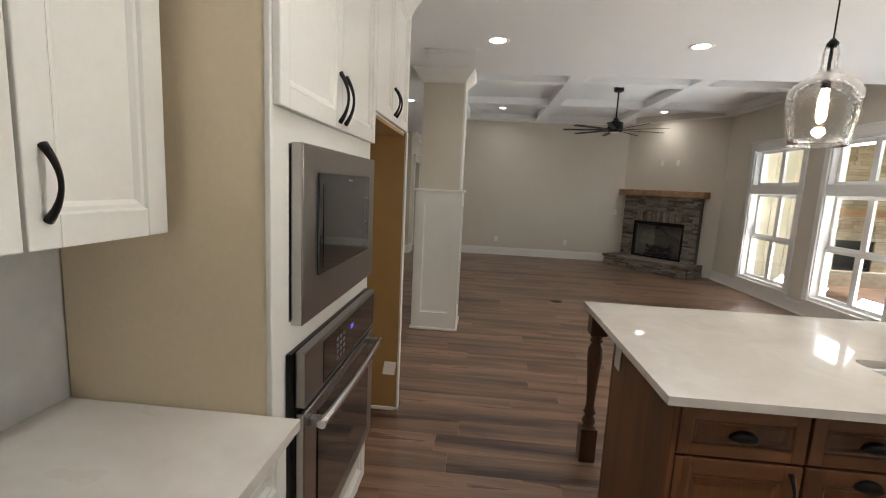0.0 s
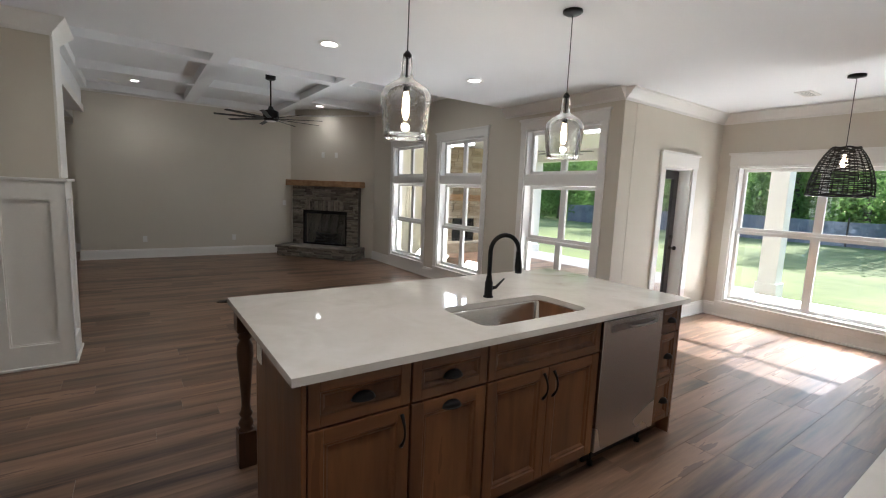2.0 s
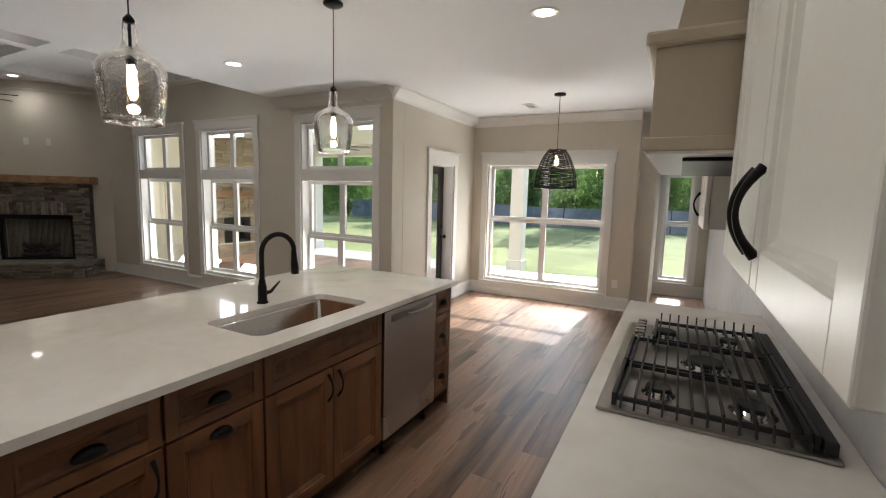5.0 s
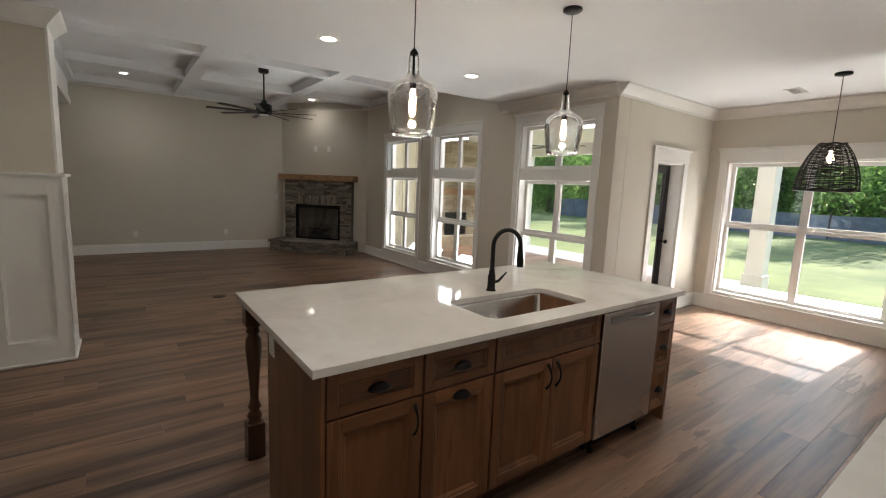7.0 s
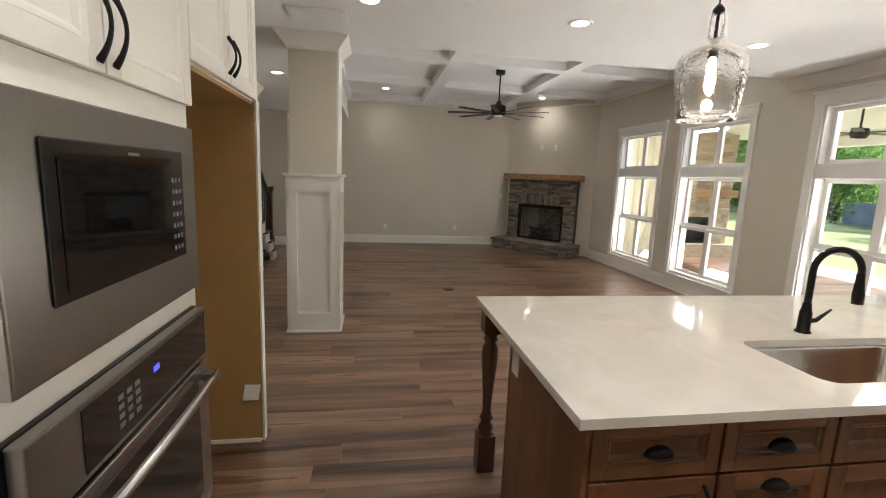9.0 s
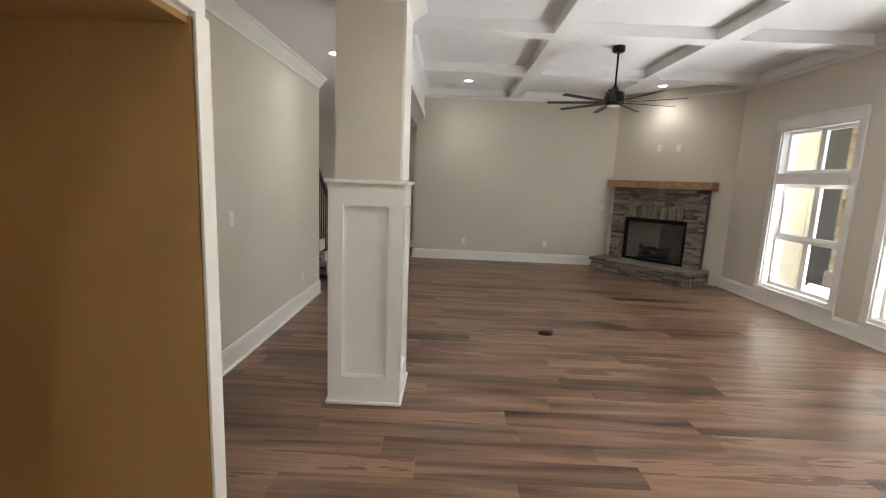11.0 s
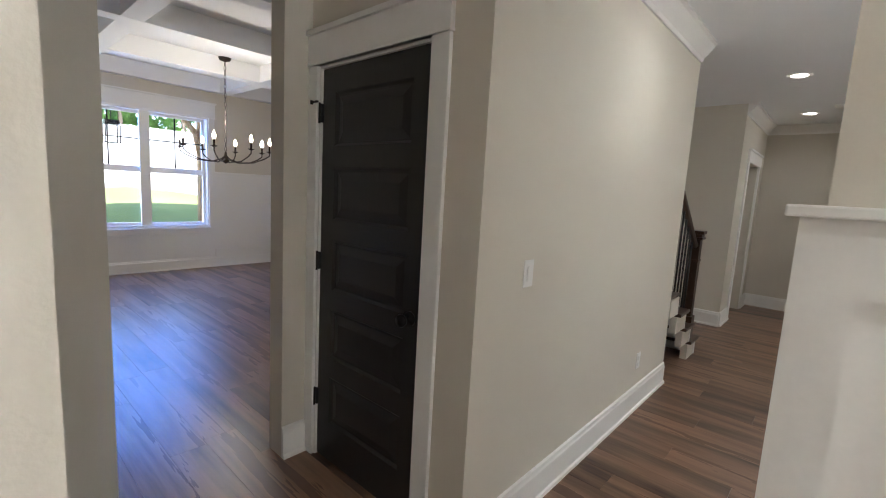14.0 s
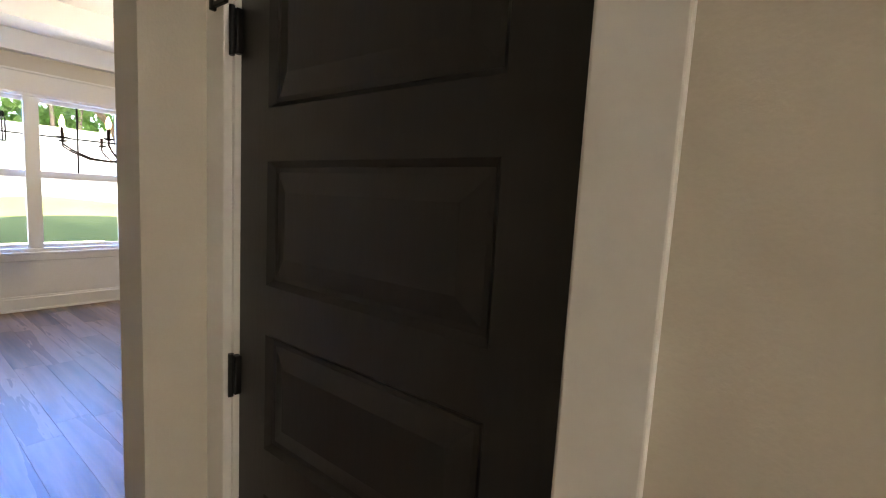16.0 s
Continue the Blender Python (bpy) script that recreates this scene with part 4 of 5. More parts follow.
def upper(m, w, label, group, z0=1.39, doors=2, depth=0.33, hs=None):
    c = thing("wall_cabinet", m, label, "cabinet", group)
    part("body", boxes((0.001, 0.022, z0, w - 0.001, depth, CEIL - 0.002)), M_CAB, c)
    dwid = w / doors
    for i in range(doors):
        a, b = i * dwid + 0.003, (i + 1) * dwid - 0.003
        d = shaker(c, a, z0 - 0.005, b, CEIL - 0.14, M_CAB, inset=0.06)
        left = (i % 2 == 0) if doors > 1 else (hs == "r")
        pull(d, b - 0.035 if left else a + 0.035, z0 + 0.11, 0.13)
    part("crown", prism(((-0.002, CEIL - 0.13), (0.012, CEIL - 0.13), (0.03, CEIL - 0.09), (0.07, CEIL - 0.03), (0.08, CEIL - 0.003), (-0.002, CEIL - 0.003)), 0.0, w), M_CAB, c, m=pose(0, 0, 0, 0, 0, -90))
    return c


upper(pose(0.84, 1.30, 0, 0, 0, 90), 0.335, "white raised-panel wall cabinet with black pull", "west wall cabinets", doors=1, hs="l")
upper(pose(0.84, 0.86, 0, 0, 0, 90), 0.438, "white raised-panel wall cabinet with black pull", "west wall cabinets", doors=1, hs="l")
upper(pose(3.18, 0.555, 0, 0, 0, 180), 0.46, "white raised-panel wall cabinet with black pulls", "range wall cabinets", doors=1, hs="r")
upper(pose(2.718, 0.555, 0, 0, 0, 180), 0.46, "white raised-panel wall cabinet with black pulls", "range wall cabinets", doors=1, hs="l")
upper(pose(4.86, 0.555, 0, 0, 0, 180), 0.60, "white wall cabinet beyond the range hood", "range wall cabinets", doors=1, hs="l")

solid("backsplash", boxes((0.5005, 0.60, 0.9145, 0.504, 1.675, 1.384)), M_PLASTER, "bare pale plaster between counter and wall cabinets", "wall")

# hood
hd = thing("range_hood", pose(3.70, 0.222, 0), "taupe wooden range hood with a white underside and dark filter", "hood")
part("apron", boxes((-0.50, 0.0, 1.66, 0.50, 0.52, 1.90), bevel=0.003), M_HOOD, hd)
part("lower_trim", boxes((-0.515, 0.0, 1.64, 0.515, 0.535, 1.675), bevel=0.004), M_HOOD, hd)
part("underside", boxes((-0.505, 0.004, 1.633, 0.505, 0.525, 1.6395)), M_CAB, hd, "white underside")
part("filter", boxes((-0.40, 0.06, 1.622, 0.40, 0.44, 1.6325), bevel=0.003), M_BLACK, hd, "dark metal filter")
part("ledge", boxes((-0.525, 0.0, 1.90, 0.525, 0.545, 1.935), bevel=0.008), M_HOOD, hd)
bm = bmesh.new()
lo = [bm.verts.new(p) for p in ((-0.46, 0.0, 1.935), (0.46, 0.0, 1.935), (0.46, 0.48, 1.935), (-0.46, 0.48, 1.935))]
hi = [bm.verts.new(p) for p in ((-0.36, 0.0, CEIL - 0.002), (0.36, 0.0, CEIL - 0.002), (0.36, 0.36, CEIL - 0.002), (-0.36, 0.36, CEIL - 0.002))]
for k in range(4):
    bm.faces.new((lo[k], lo[(k + 1) % 4], hi[(k + 1) % 4], hi[k]))
bmesh.ops.recalc_face_normals(bm, faces=bm.faces)
part("chimney", bm, M_HOOD, hd)

# gas cooktop
ck = thing("gas_cooktop", pose(3.69, 0.55, 0.914), "stainless five-burner gas cooktop with black iron grates", "cooktop")
CW, CD = 0.51, 0.275
part("tray", boxes((-CW, -CD, 0.0005, CW, CD, 0.012), bevel=0.004), M_STEELH, ck)
BURN = ((-0.33, -0.12, 0.045), (-0.33, 0.12, 0.036), (0.0, -0.02, 0.06), (0.33, -0.12, 0.036), (0.33, 0.12, 0.045))
for bx, by, br in BURN:
    bb = part("burner", lathe([(br * 1.35, 0.012), (br * 1.3, 0.016), (br * 1.05, 0.018), (br * 1.02, 0.028), (br * 0.6, 0.029)], 20), M_CHROME, ck, m=pose(bx, by, 0))
    part("burner_cap", capped([(br, 0.0285), (br, 0.036), (br * 0.92, 0.040)], 20), M_IRON, bb)
def blade(x0, x1, y, foot, prong):
    """A cast grate finger: an upright bar with a foot at its start or a raised prong at its end."""
    o = [(x0, 0.034), (x1, 0.034), (x1, 0.050)]
    if prong:
        o = [(x0, 0.034), (x1 - 0.010, 0.034), (x1 + 0.004, 0.014), (x1 + 0.010, 0.014), (x1 + 0.008, 0.078), (x1 + 0.005, 0.078), (x1 - 0.008, 0.052)]
    if foot:
        o = [(x0 - 0.012, 0.013), (x0 + 0.004, 0.013), (x0 + 0.014, 0.034)] + o[1:] + [(x0 + 0.004, 0.052)]
    else:
        o = o + [(x0, 0.050)]
    return prism(o, y - 0.0029, y + 0.0029)


for gi, (gx0, gx1) in enumerate(((-0.480, -0.168), (-0.160, 0.160), (0.168, 0.480))):
    front = 0.225 if gi < 2 else 0.150
    gr = part("grate", boxes((gx0, -0.236, 0.026, gx1, -0.224, 0.052), bevel=0.002), M_IRON, ck, "black cast-iron grate")
    part("side_bar", boxes((gx0, front, 0.026, gx1, front + 0.012, 0.050), bevel=0.002), M_IRON, gr)
    for bx in (gx0 + 0.004, gx1 - 0.014):
        part("cross_bar", boxes((bx, -0.2235, 0.028, bx + 0.010, front - 0.0005, 0.042), bevel=0.001), M_IRON, gr)
    for fx in (gx0 + 0.001, gx1 - 0.013):
        for fy in (-0.2355, front + 0.0005):
            part("foot", boxes((fx, fy, 0.0122, fx + 0.011, fy + 0.011, 0.0262)), M_IRON, gr)
    for i in range(13):
        y = -0.216 + 0.0356 * i
        if y < front - 0.004:
            part("finger", blade(gx0, gx1, y, gi == 0, gi == 2), M_IRON, gr)
part("back_rail", boxes((-0.49, -0.268, 0.0125, 0.49, -0.240, 0.046), bevel=0.003), M_IRON, ck, "black cast rail along the wall side")
part("well", boxes((-0.47, -0.215, 0.0122, 0.47, 0.205, 0.0135), bevel=0.0005), M_STEELH, ck, "polished dark burner well")
part("knob_panel", boxes((0.175, 0.168, 0.0136, 0.47, 0.262, 0.018), bevel=0.002), M_CHROME, ck, "bright steel knob panel")
for i in range(5):
    kb = part("knob", capped([(0.019, 0.0), (0.018, 0.012), (0.016, 0.015)], 16), M_CHROME, ck, "bright metal knob", m=pose(0.215 + i * 0.052, 0.215, 0.0182))
    part("grip", boxes((-0.005, -0.018, 0.0152, 0.005, 0.018, 0.034), bevel=0.002), M_CHROME, kb)


# ---- lamps ----
def can_light(x, y, z, watts=7.0):
    c = thing("recessed_light", pose(x, y, z), "round white recessed ceiling light, lit", "ceiling light", "recessed ceiling lights")
    part("trim_ring", lathe([(0.062, -0.004), (0.085, -0.006), (0.093, -0.003), (0.093, -0.0005)], 28), M_TRIM, c)
    part("lens", capped([(0.062, -0.003), (0.062, -0.001)], 24), M_CAN, c, "glowing lens")
    l = new("recessed_lamp", bpy.data.lights.new("recessed_lamp", "SPOT"))
    l.data.energy, l.data.color = watts, (1.0, 0.92, 0.80)
    l.data.spot_size, l.data.spot_blend, l.data.shadow_soft_size = radians(155), 1.0, 0.05
    l.matrix_world = pose(x, y, z - 0.02)


# the can at (1.62, 1.46) is out of view, added to brighten the oven tower
for x, y in ((1.63, 4.32), (3.18, 4.36), (4.78, 4.45), (4.81, 1.51), (3.2, 1.48), (1.62, 1.46), (0.5, 6.9), (0.5, 9.3), (0.48, 11.35)):
    can_light(x, y, CEIL, 14.0 if y < 2 else 8.0 if x > 1.7 else 5.5 if x > 1 else 4.0)
for x, y in ((1.89, 10.25), (5.08, 10.08), (1.95, 6.0), (5.2, 6.0)):
    can_light(x, y, HIGH, 7.5)


def pendant(x, y, label):
    p = thing("pendant_lamp", pose(x, y, CEIL), label, "pendant light", "pendants over the island")
    part("canopy", lathe([(0.001, 0.0), (0.062, 0.0), (0.062, -0.012), (0.045, -0.022), (0.008, -0.03), (0.001, -0.03)], 24), M_BLACK, p)
    part("cord", tube([(0, 0, -0.03), (0.001, 0, -0.25), (0, 0, -0.52)], 0.003, 6), M_BLACK, p)
    part("socket", lathe([(0.001, -0.50), (0.008, -0.50), (0.021, -0.518), (0.021, -0.531), (0.006, -0.533), (0.006, -0.635), (0.016, -0.645), (0.017, -0.69), (0.001, -0.69)], 14), M_BLACK, p)
    prof = [(0.023, -0.532), (0.027, -0.56), (0.027, -0.60), (0.034, -0.630), (0.070, -0.652), (0.106, -0.676), (0.122, -0.704), (0.125, -0.735), (0.119, -0.80), (0.107, -0.89), (0.103, -0.917)]
    full = prof + [(r - 0.004, z) for r, z in reversed(prof)]
    bm = lathe(full, 36)
    sh = part("shade", bm, M_SEEDED, p, "clear seeded glass jug shade")
    sh.visible_shadow = False
    part("bulb", lathe([(0.001, -0.825), (0.010, -0.82), (0.017, -0.80), (0.018, -0.76), (0.015, -0.72), (0.011, -0.69)], 14), M_BULB, p, "glowing filament bulb")
    l = new("pendant_glow", bpy.data.lights.new("pendant_glow", "POINT"))
    l.data.energy, l.data.color, l.data.shadow_soft_size = 2.0, (1.0, 0.82, 0.6), 0.02
    l.location = (x, y, CEIL - 0.86)


pendant(2.93, 2.62, "clear glass jug pendant on a black cord")
pendant(4.14, 2.66, "clear glass jug pendant on a black cord")

wp = thing("wicker_pendant", pose(7.05, 1.94, CEIL), "black woven dome pendant over the breakfast nook", "pendant light")
part("canopy", lathe([(0.001, 0), (0.065, 0), (0.065, -0.02), (0.01, -0.03), (0.001, -0.03)], 20), M_BLACK, wp)
part("cord", tube([(0, 0, -0.03), (0, 0, -0.68)], 0.003, 6), M_BLACK, wp)
rng = random.Random(4)


def dome_r(f):
    return 0.10 + 0.135 * math.sin(min(1.0, f * 1.05) * math.pi / 2) ** 0.8


for k in range(26):
    f = k / 25
    z = -0.63 - 0.42 * f
    r = dome_r(f)
    pts = [(r * (1 + 0.015 * math.sin(i * 1.7 + k)) * math.cos(2 * math.pi * i / 40), r * (1 + 0.015 * math.sin(i * 1.7 + k)) * math.sin(2 * math.pi * i / 40), z + 0.004 * math.sin(i * 0.9 + k * 2.1)) for i in range(41)]
    part("ring", tube(pts, 0.0042 if k % 25 else 0.009, 5), M_WICKER, wp)
for k in range(20):
    a = 2 * math.pi * k / 20
    part("rib", tube([(dome_r(f / 8) * math.cos(a), dome_r(f / 8) * math.sin(a), -0.63 - 0.42 * f / 8) for f in range(9)], 0.004, 5), M_WICKER, wp)
part("bulb", lathe([(0.001, -0.80), (0.02, -0.79), (0.03, -0.765), (0.02, -0.73), (0.012, -0.68)], 12), M_BULB, wp)

# ceiling fan
fn = thing("ceiling_fan", pose(3.62, 8.1, HIGH), "black ceiling fan with many narrow blades", "ceiling fan")
part("canopy", capped([(0.075, 0.0), (0.075, -0.06), (0.05, -0.075)], 20), M_BLACK, fn)
part("downrod", tube([(0, 0, -0.07), (0, 0, -0.50)], 0.012, 10), M_BLACK, fn)
part("motor", lathe([(0.001, -0.46), (0.03, -0.47), (0.05, -0.52), (0.115, -0.54), (0.12, -0.66), (0.10, -0.69), (0.001, -0.69)], 28), M_BLACK, fn)
part("light_disc", capped([(0.075, -0.69), (0.07, -0.70)], 20), M_WHITEP, fn)
for k in range(9):
    bl = boxes((0.10, -0.032, -0.004, 0.80, 0.032, 0.004), bevel=0.003)
    part("blade", bl, M_BLACK, fn, m=pose(0, 0, -0.655, 0, 0, 40 * k + 8) @ pose(0, 0, 0, 11, 0, 0))

# dining chandelier
ch = thing("chandelier", pose(-4.45, 6.3, 2.83), "bronze candle chandelier with lit bulbs on curved arms", "chandelier")
part("canopy", lathe([(0.001, 0), (0.07, 0), (0.055, -0.03), (0.01, -0.045), (0.001, -0.045)], 18), M_BRONZE, ch)
for k in range(20):
    z = -0.06 - k * 0.05
    pts = [(0.011 * math.cos(a), 0.0, z + 0.03 * math.sin(a)) for a in [2 * math.pi * i / 10 for i in range(11)]]
    part("chain_link", tube(pts, 0.0035, 5), M_BRONZE, ch, m=pose(0, 0, 0, 0, 0, 90 * (k % 2)))
part("hub", lathe([(0.001, -1.03), (0.012, -1.05), (0.018, -1.09), (0.05, -1.12), (0.035, -1.16), (0.001, -1.18)], 16), M_BRONZE, ch)
for k in range(8):
    arm = part("arm", tube([(0.03, 0, -1.12), (0.15, 0, -1.16), (0.30, 0, -1.15), (0.42, 0, -1.10), (0.48, 0, -1.06), (0.48, 0, -1.02)], 0.007, 7), M_BRONZE, ch, m=pose(0, 0, 0, 0, 0, 45 * k + 10))
    part("drip_pan", lathe([(0.001, -1.03), (0.035, -1.015), (0.037, -1.01), (0.012, -1.015)], 14), M_BRONZE, arm, m=pose(0.48, 0, 0))
    part("candle", capped([(0.011, -1.015), (0.011, -0.94)], 10), M_BRONZE, arm, m=pose(0.48, 0, 0))
    part("bulb", lathe([(0.001, -0.855), (0.008, -0.872), (0.019, -0.905), (0.012, -0.94)], 10), M_CANDLE, arm, m=pose(0.48, 0, 0))
l = new("chandelier_glow", bpy.data.lights.new("chandelier_glow", "POINT"))
l.data.energy, l.data.color, l.data.shadow_soft_size = 11.0, (1.0, 0.85, 0.65), 0.02
l.location = (-4.45, 6.3, 2.15)

# ---- corner fireplace ----
FQ = FP @ pose(-0.17, 0, 0) @ Matrix.Diagonal((0.955, 1, 1, 1))
fp = thing("fireplace", FQ, "corner fireplace of grey-brown ledge stone with a black firebox", "fireplace")
part("core", boxes((-0.84, -0.12, 0.22, -0.57, -0.001, 1.53), (0.56, -0.12, 0.22, 0.83, -0.001, 1.53), (-0.57, -0.12, 1.0, 0.56, -0.001, 1.53)), M_MORTAR, fp)
hearth = part("hearth", boxes((-0.92, -0.58, 0.0, 0.92, -0.001, 0.185)), M_MORTAR, fp, "raised stone hearth")
fbx = part("firebox", boxes((-0.57, -0.13, 0.24, -0.52, -0.10, 1.0), (0.51, -0.13, 0.24, 0.56, -0.10, 1.0), (-0.52, -0.13, 0.93, 0.51, -0.10, 1.0), (-0.52, -0.13, 0.24, 0.51, -0.10, 0.28), bevel=0.003), M_BLACK, fp, "black metal surround")
part("liner", boxes((-0.53, 0.0, 0.24, 0.52, 0.003, 1.0), (-0.56, -0.10, 0.24, -0.55, 0.0, 1.0), (0.54, -0.10, 0.24, 0.55, 0.0, 1.0), (-0.55, -0.10, 0.235, 0.54, 0.0, 0.245)), paint("fire_brick", (0.075, 0.068, 0.06), 0.9, grain=20, bump=0.2, vary=0.2), fbx)
for i, (x, z, an, ln, y) in enumerate(((-0.02, 0.36, 4, 0.5, -0.05), (0.0, 0.33, -6, 0.55, -0.085), (-0.14, 0.43, 28, 0.3, -0.06), (0.14, 0.43, -24, 0.32, -0.07), (0.02, 0.46, 6, 0.34, -0.05))):
    pts = [(-ln / 2 + ln * k / 5, 0, 0.008 * math.sin(k * 2.1 + i)) for k in range(6)]
    part("log", tube(pts, 0.035, 9, [0.030, 0.035, 0.033, 0.037, 0.034, 0.030]), paint("charred_log", (0.03, 0.026, 0.022), 0.9, grain=30, bump=0.6, vary=0.4) if i == 0 else bpy.data.materials["charred_log"], fbx, m=pose(x, y, z, 0, an, 0))
part("grate", boxes((-0.3, -0.10, 0.285, 0.3, -0.09, 0.30), (-0.3, -0.04, 0.285, 0.3, -0.03, 0.30), *[(x, -0.10, 0.246, x + 0.012, -0.03, 0.285) for x in (-0.28, -0.1, 0.1, 0.27)]), M_IRON, fbx)
mt = thing("mantel", FQ, "rough cedar beam mantel above the fireplace", "mantel")
bm = boxes((-0.94, -0.27, 1.53, 0.93, -0.001, 1.655), bevel=0.008)
part("beam", bm, M_MANTEL, mt)


def stone_piece(w, h, d, rng):
    """One ledge stone: a box with an uneven, rounded face."""
    bm = bmesh.new()
    j = lambda s: rng.uniform(-s, s)
    ch = min(0.008, h * 0.2)
    back = [bm.verts.new((x, 0, z)) for x, z in ((0, 0), (w, 0), (w, h), (0, h))]
    mid = [bm.verts.new((x + j(0.001), -d + ch + j(0.003), z)) for x, z in ((0, 0), (w, 0), (w, h), (0, h))]
    front = [bm.verts.new((x + j(0.004), -d + j(0.006), z + j(0.003))) for x, z in ((ch, ch), (w - ch, ch), (w - ch, h - ch), (ch, h - ch))]
    for a, b in ((back, mid), (mid, front)):
        for k in range(4):
            bm.faces.new((a[k], a[(k + 1) % 4], b[(k + 1) % 4], b[k]))
    c = bm.verts.new((w / 2 + j(w * 0.2), -d - 0.004 + j(0.008), h / 2))
    for k in range(4):
        bm.faces.new((front[k], front[(k + 1) % 4], c))
    bmesh.ops.recalc_face_normals(bm, faces=bm.faces)
    return bm


rng = random.Random(11)


def ledge(parent, x0, x1, z0, z1, y, lo, hi, hs=(0.028, 0.06), turn=0.0, base=None):
    z = z0
    while z < z1 - 0.012:
        h = min(rng.uniform(*hs), z1 - z)
        if z1 - z - h < 0.015:
            h = z1 - z
        x = x0
        while x < x1 - 0.005:
            w = min(rng.uniform(lo, hi), x1 - x)
            if x1 - x - w < 0.05:
                w = x1 - x
            d = rng.uniform(0.018, 0.042)
            m = (base or Matrix.Identity(4)) @ pose(x + 0.0015, y, z + 0.001)
            part("stone", stone_piece(w - 0.003, h - 0.002, d, rng), M_STONE, parent, m=m)
            x += w
        z += h


ledge(fp, -0.84, -0.57, 0.225, 1.0, -0.12, 0.10, 0.28)
ledge(fp, 0.56, 0.83, 0.225, 1.0, -0.12, 0.10, 0.28)
ledge(fp, -0.84, -0.50, 1.0, 1.21, -0.12, 0.10, 0.28)
ledge(fp, 0.49, 0.83, 1.0, 1.21, -0.12, 0.10, 0.28)
ledge(fp, -0.84, 0.83, 1.21, 1.528, -0.12, 0.12, 0.36)
x = -0.50
while x < 0.485:
    w = min(rng.uniform(0.03, 0.07), 0.49 - x)
    part("soldier_stone", stone_piece(w - 0.003, 0.205, rng.uniform(0.03, 0.05), rng), M_STONE, fp, m=pose(x + 0.001, -0.12, 1.003))
    x += w
ledge(hearth, -0.92, 0.92, 0.0, 0.185, -0.58, 0.12, 0.38)
ledge(hearth, 0.0, 0.57, 0.0, 0.185, 0.0, 0.12, 0.3, base=pose(-0.92, -0.005, 0, 0, 0, -90))
ledge(hearth, 0.0, 0.57, 0.0, 0.185, 0.0, 0.12, 0.3, base=pose(0.92, -0.575, 0, 0, 0, 90))
x = -0.96
while x < 0.95:
    w = min(rng.uniform(0.3, 0.6), 0.96 - x)
    if 0.96 - x - w < 0.12:
        w = 0.96 - x
    part("slab_stone", boxes((x + 0.002, -0.64 + rng.uniform(-0.012, 0.012), 0.186, x + w - 0.002, -0.002, 0.236 + rng.uniform(-0.003, 0.003)), bevel=0.009), M_STONE, hearth)
    x += w


# ---- stair by the hall ----
st = thing("staircase", pose(0, 0, 0), "dark wooden stair with white risers and open balustrade", "staircase", kind="structure")
n = 7
for i in range(n):
    y1 = 9.06 - 0.255 * i
    z = 0.18 * (i + 1)
    part("tread", boxes((-1.178, y1 - 0.28, z - 0.03, -0.002 if y1 < 8.3 else 0.035, y1 + 0.028, z), bevel=0.008), M_STAIRWOOD, st, "dark stained tread")
    part("riser", boxes((-1.17, y1 - 0.02, z - 0.18, -0.004 if y1 < 8.3 else 0.012, y1, z - 0.03)), M_TRIM, st, "white painted riser")
part("skirt", boxes(*[(-0.05, max(8.025, 9.035 - 0.255 * (i + 1)), 0.0 if i == 0 else 0.18 * i, 0.006, 9.035 - 0.255 * i, 0.18 * i + 0.149) for i in range(4) if 9.035 - 0.255 * i > 8.23]), M_WALL, st)
nw = part("newel_post", boxes((-0.095, 8.80, 0.15, -0.005, 8.89, 1.16), (-0.11, 8.785, 0.15, 0.01, 8.905, 0.42), (-0.115, 8.78, 1.16, 0.015, 8.91, 1.18), (-0.105, 8.79, 1.18, 0.005, 8.90, 1.21), (-0.12, 8.775, 1.21, 0.02, 8.915, 1.24), (-0.10, 8.795, 0.95, 0.0, 8.895, 0.97), bevel=0.004), M_STAIRWOOD, st, "dark square newel post")
part("handrail", tube([(-0.05, 8.80, 1.10), (-0.05, 7.6, 1.95)], 0.032, 8), M_STAIRWOOD, st)
for i in range(6):
    y = 8.70 - i * 0.10
    part("baluster", tube([(-0.05, y, 0.36 + 0.18 * int((8.80 - y) / 0.255)), (-0.05, y, 1.10 + (8.80 - y) * 0.708)], 0.009, 6), M_IRON, st, "thin black iron baluster")


# ---- small wall fittings ----
def plate(kind, m, label, toggles=0):
    p = thing(kind, m, label, kind.replace("_", " "), "wall outlets" if kind == "outlet" else "")
    part("plate", boxes((-0.036, -0.006, -0.058, 0.036, 0, 0.058), bevel=0.003), M_WHITEP, p)
    if kind == "outlet":
        for z in (-0.022, 0.022):
            part("socket", boxes((-0.017, -0.008, z - 0.014, 0.017, -0.0061, z + 0.014), bevel=0.003), M_WHITEP, p)
    else:
        part("rocker", boxes((-0.016, -0.010, -0.033, 0.016, -0.0061, 0.033), bevel=0.002), M_WHITEP, p)


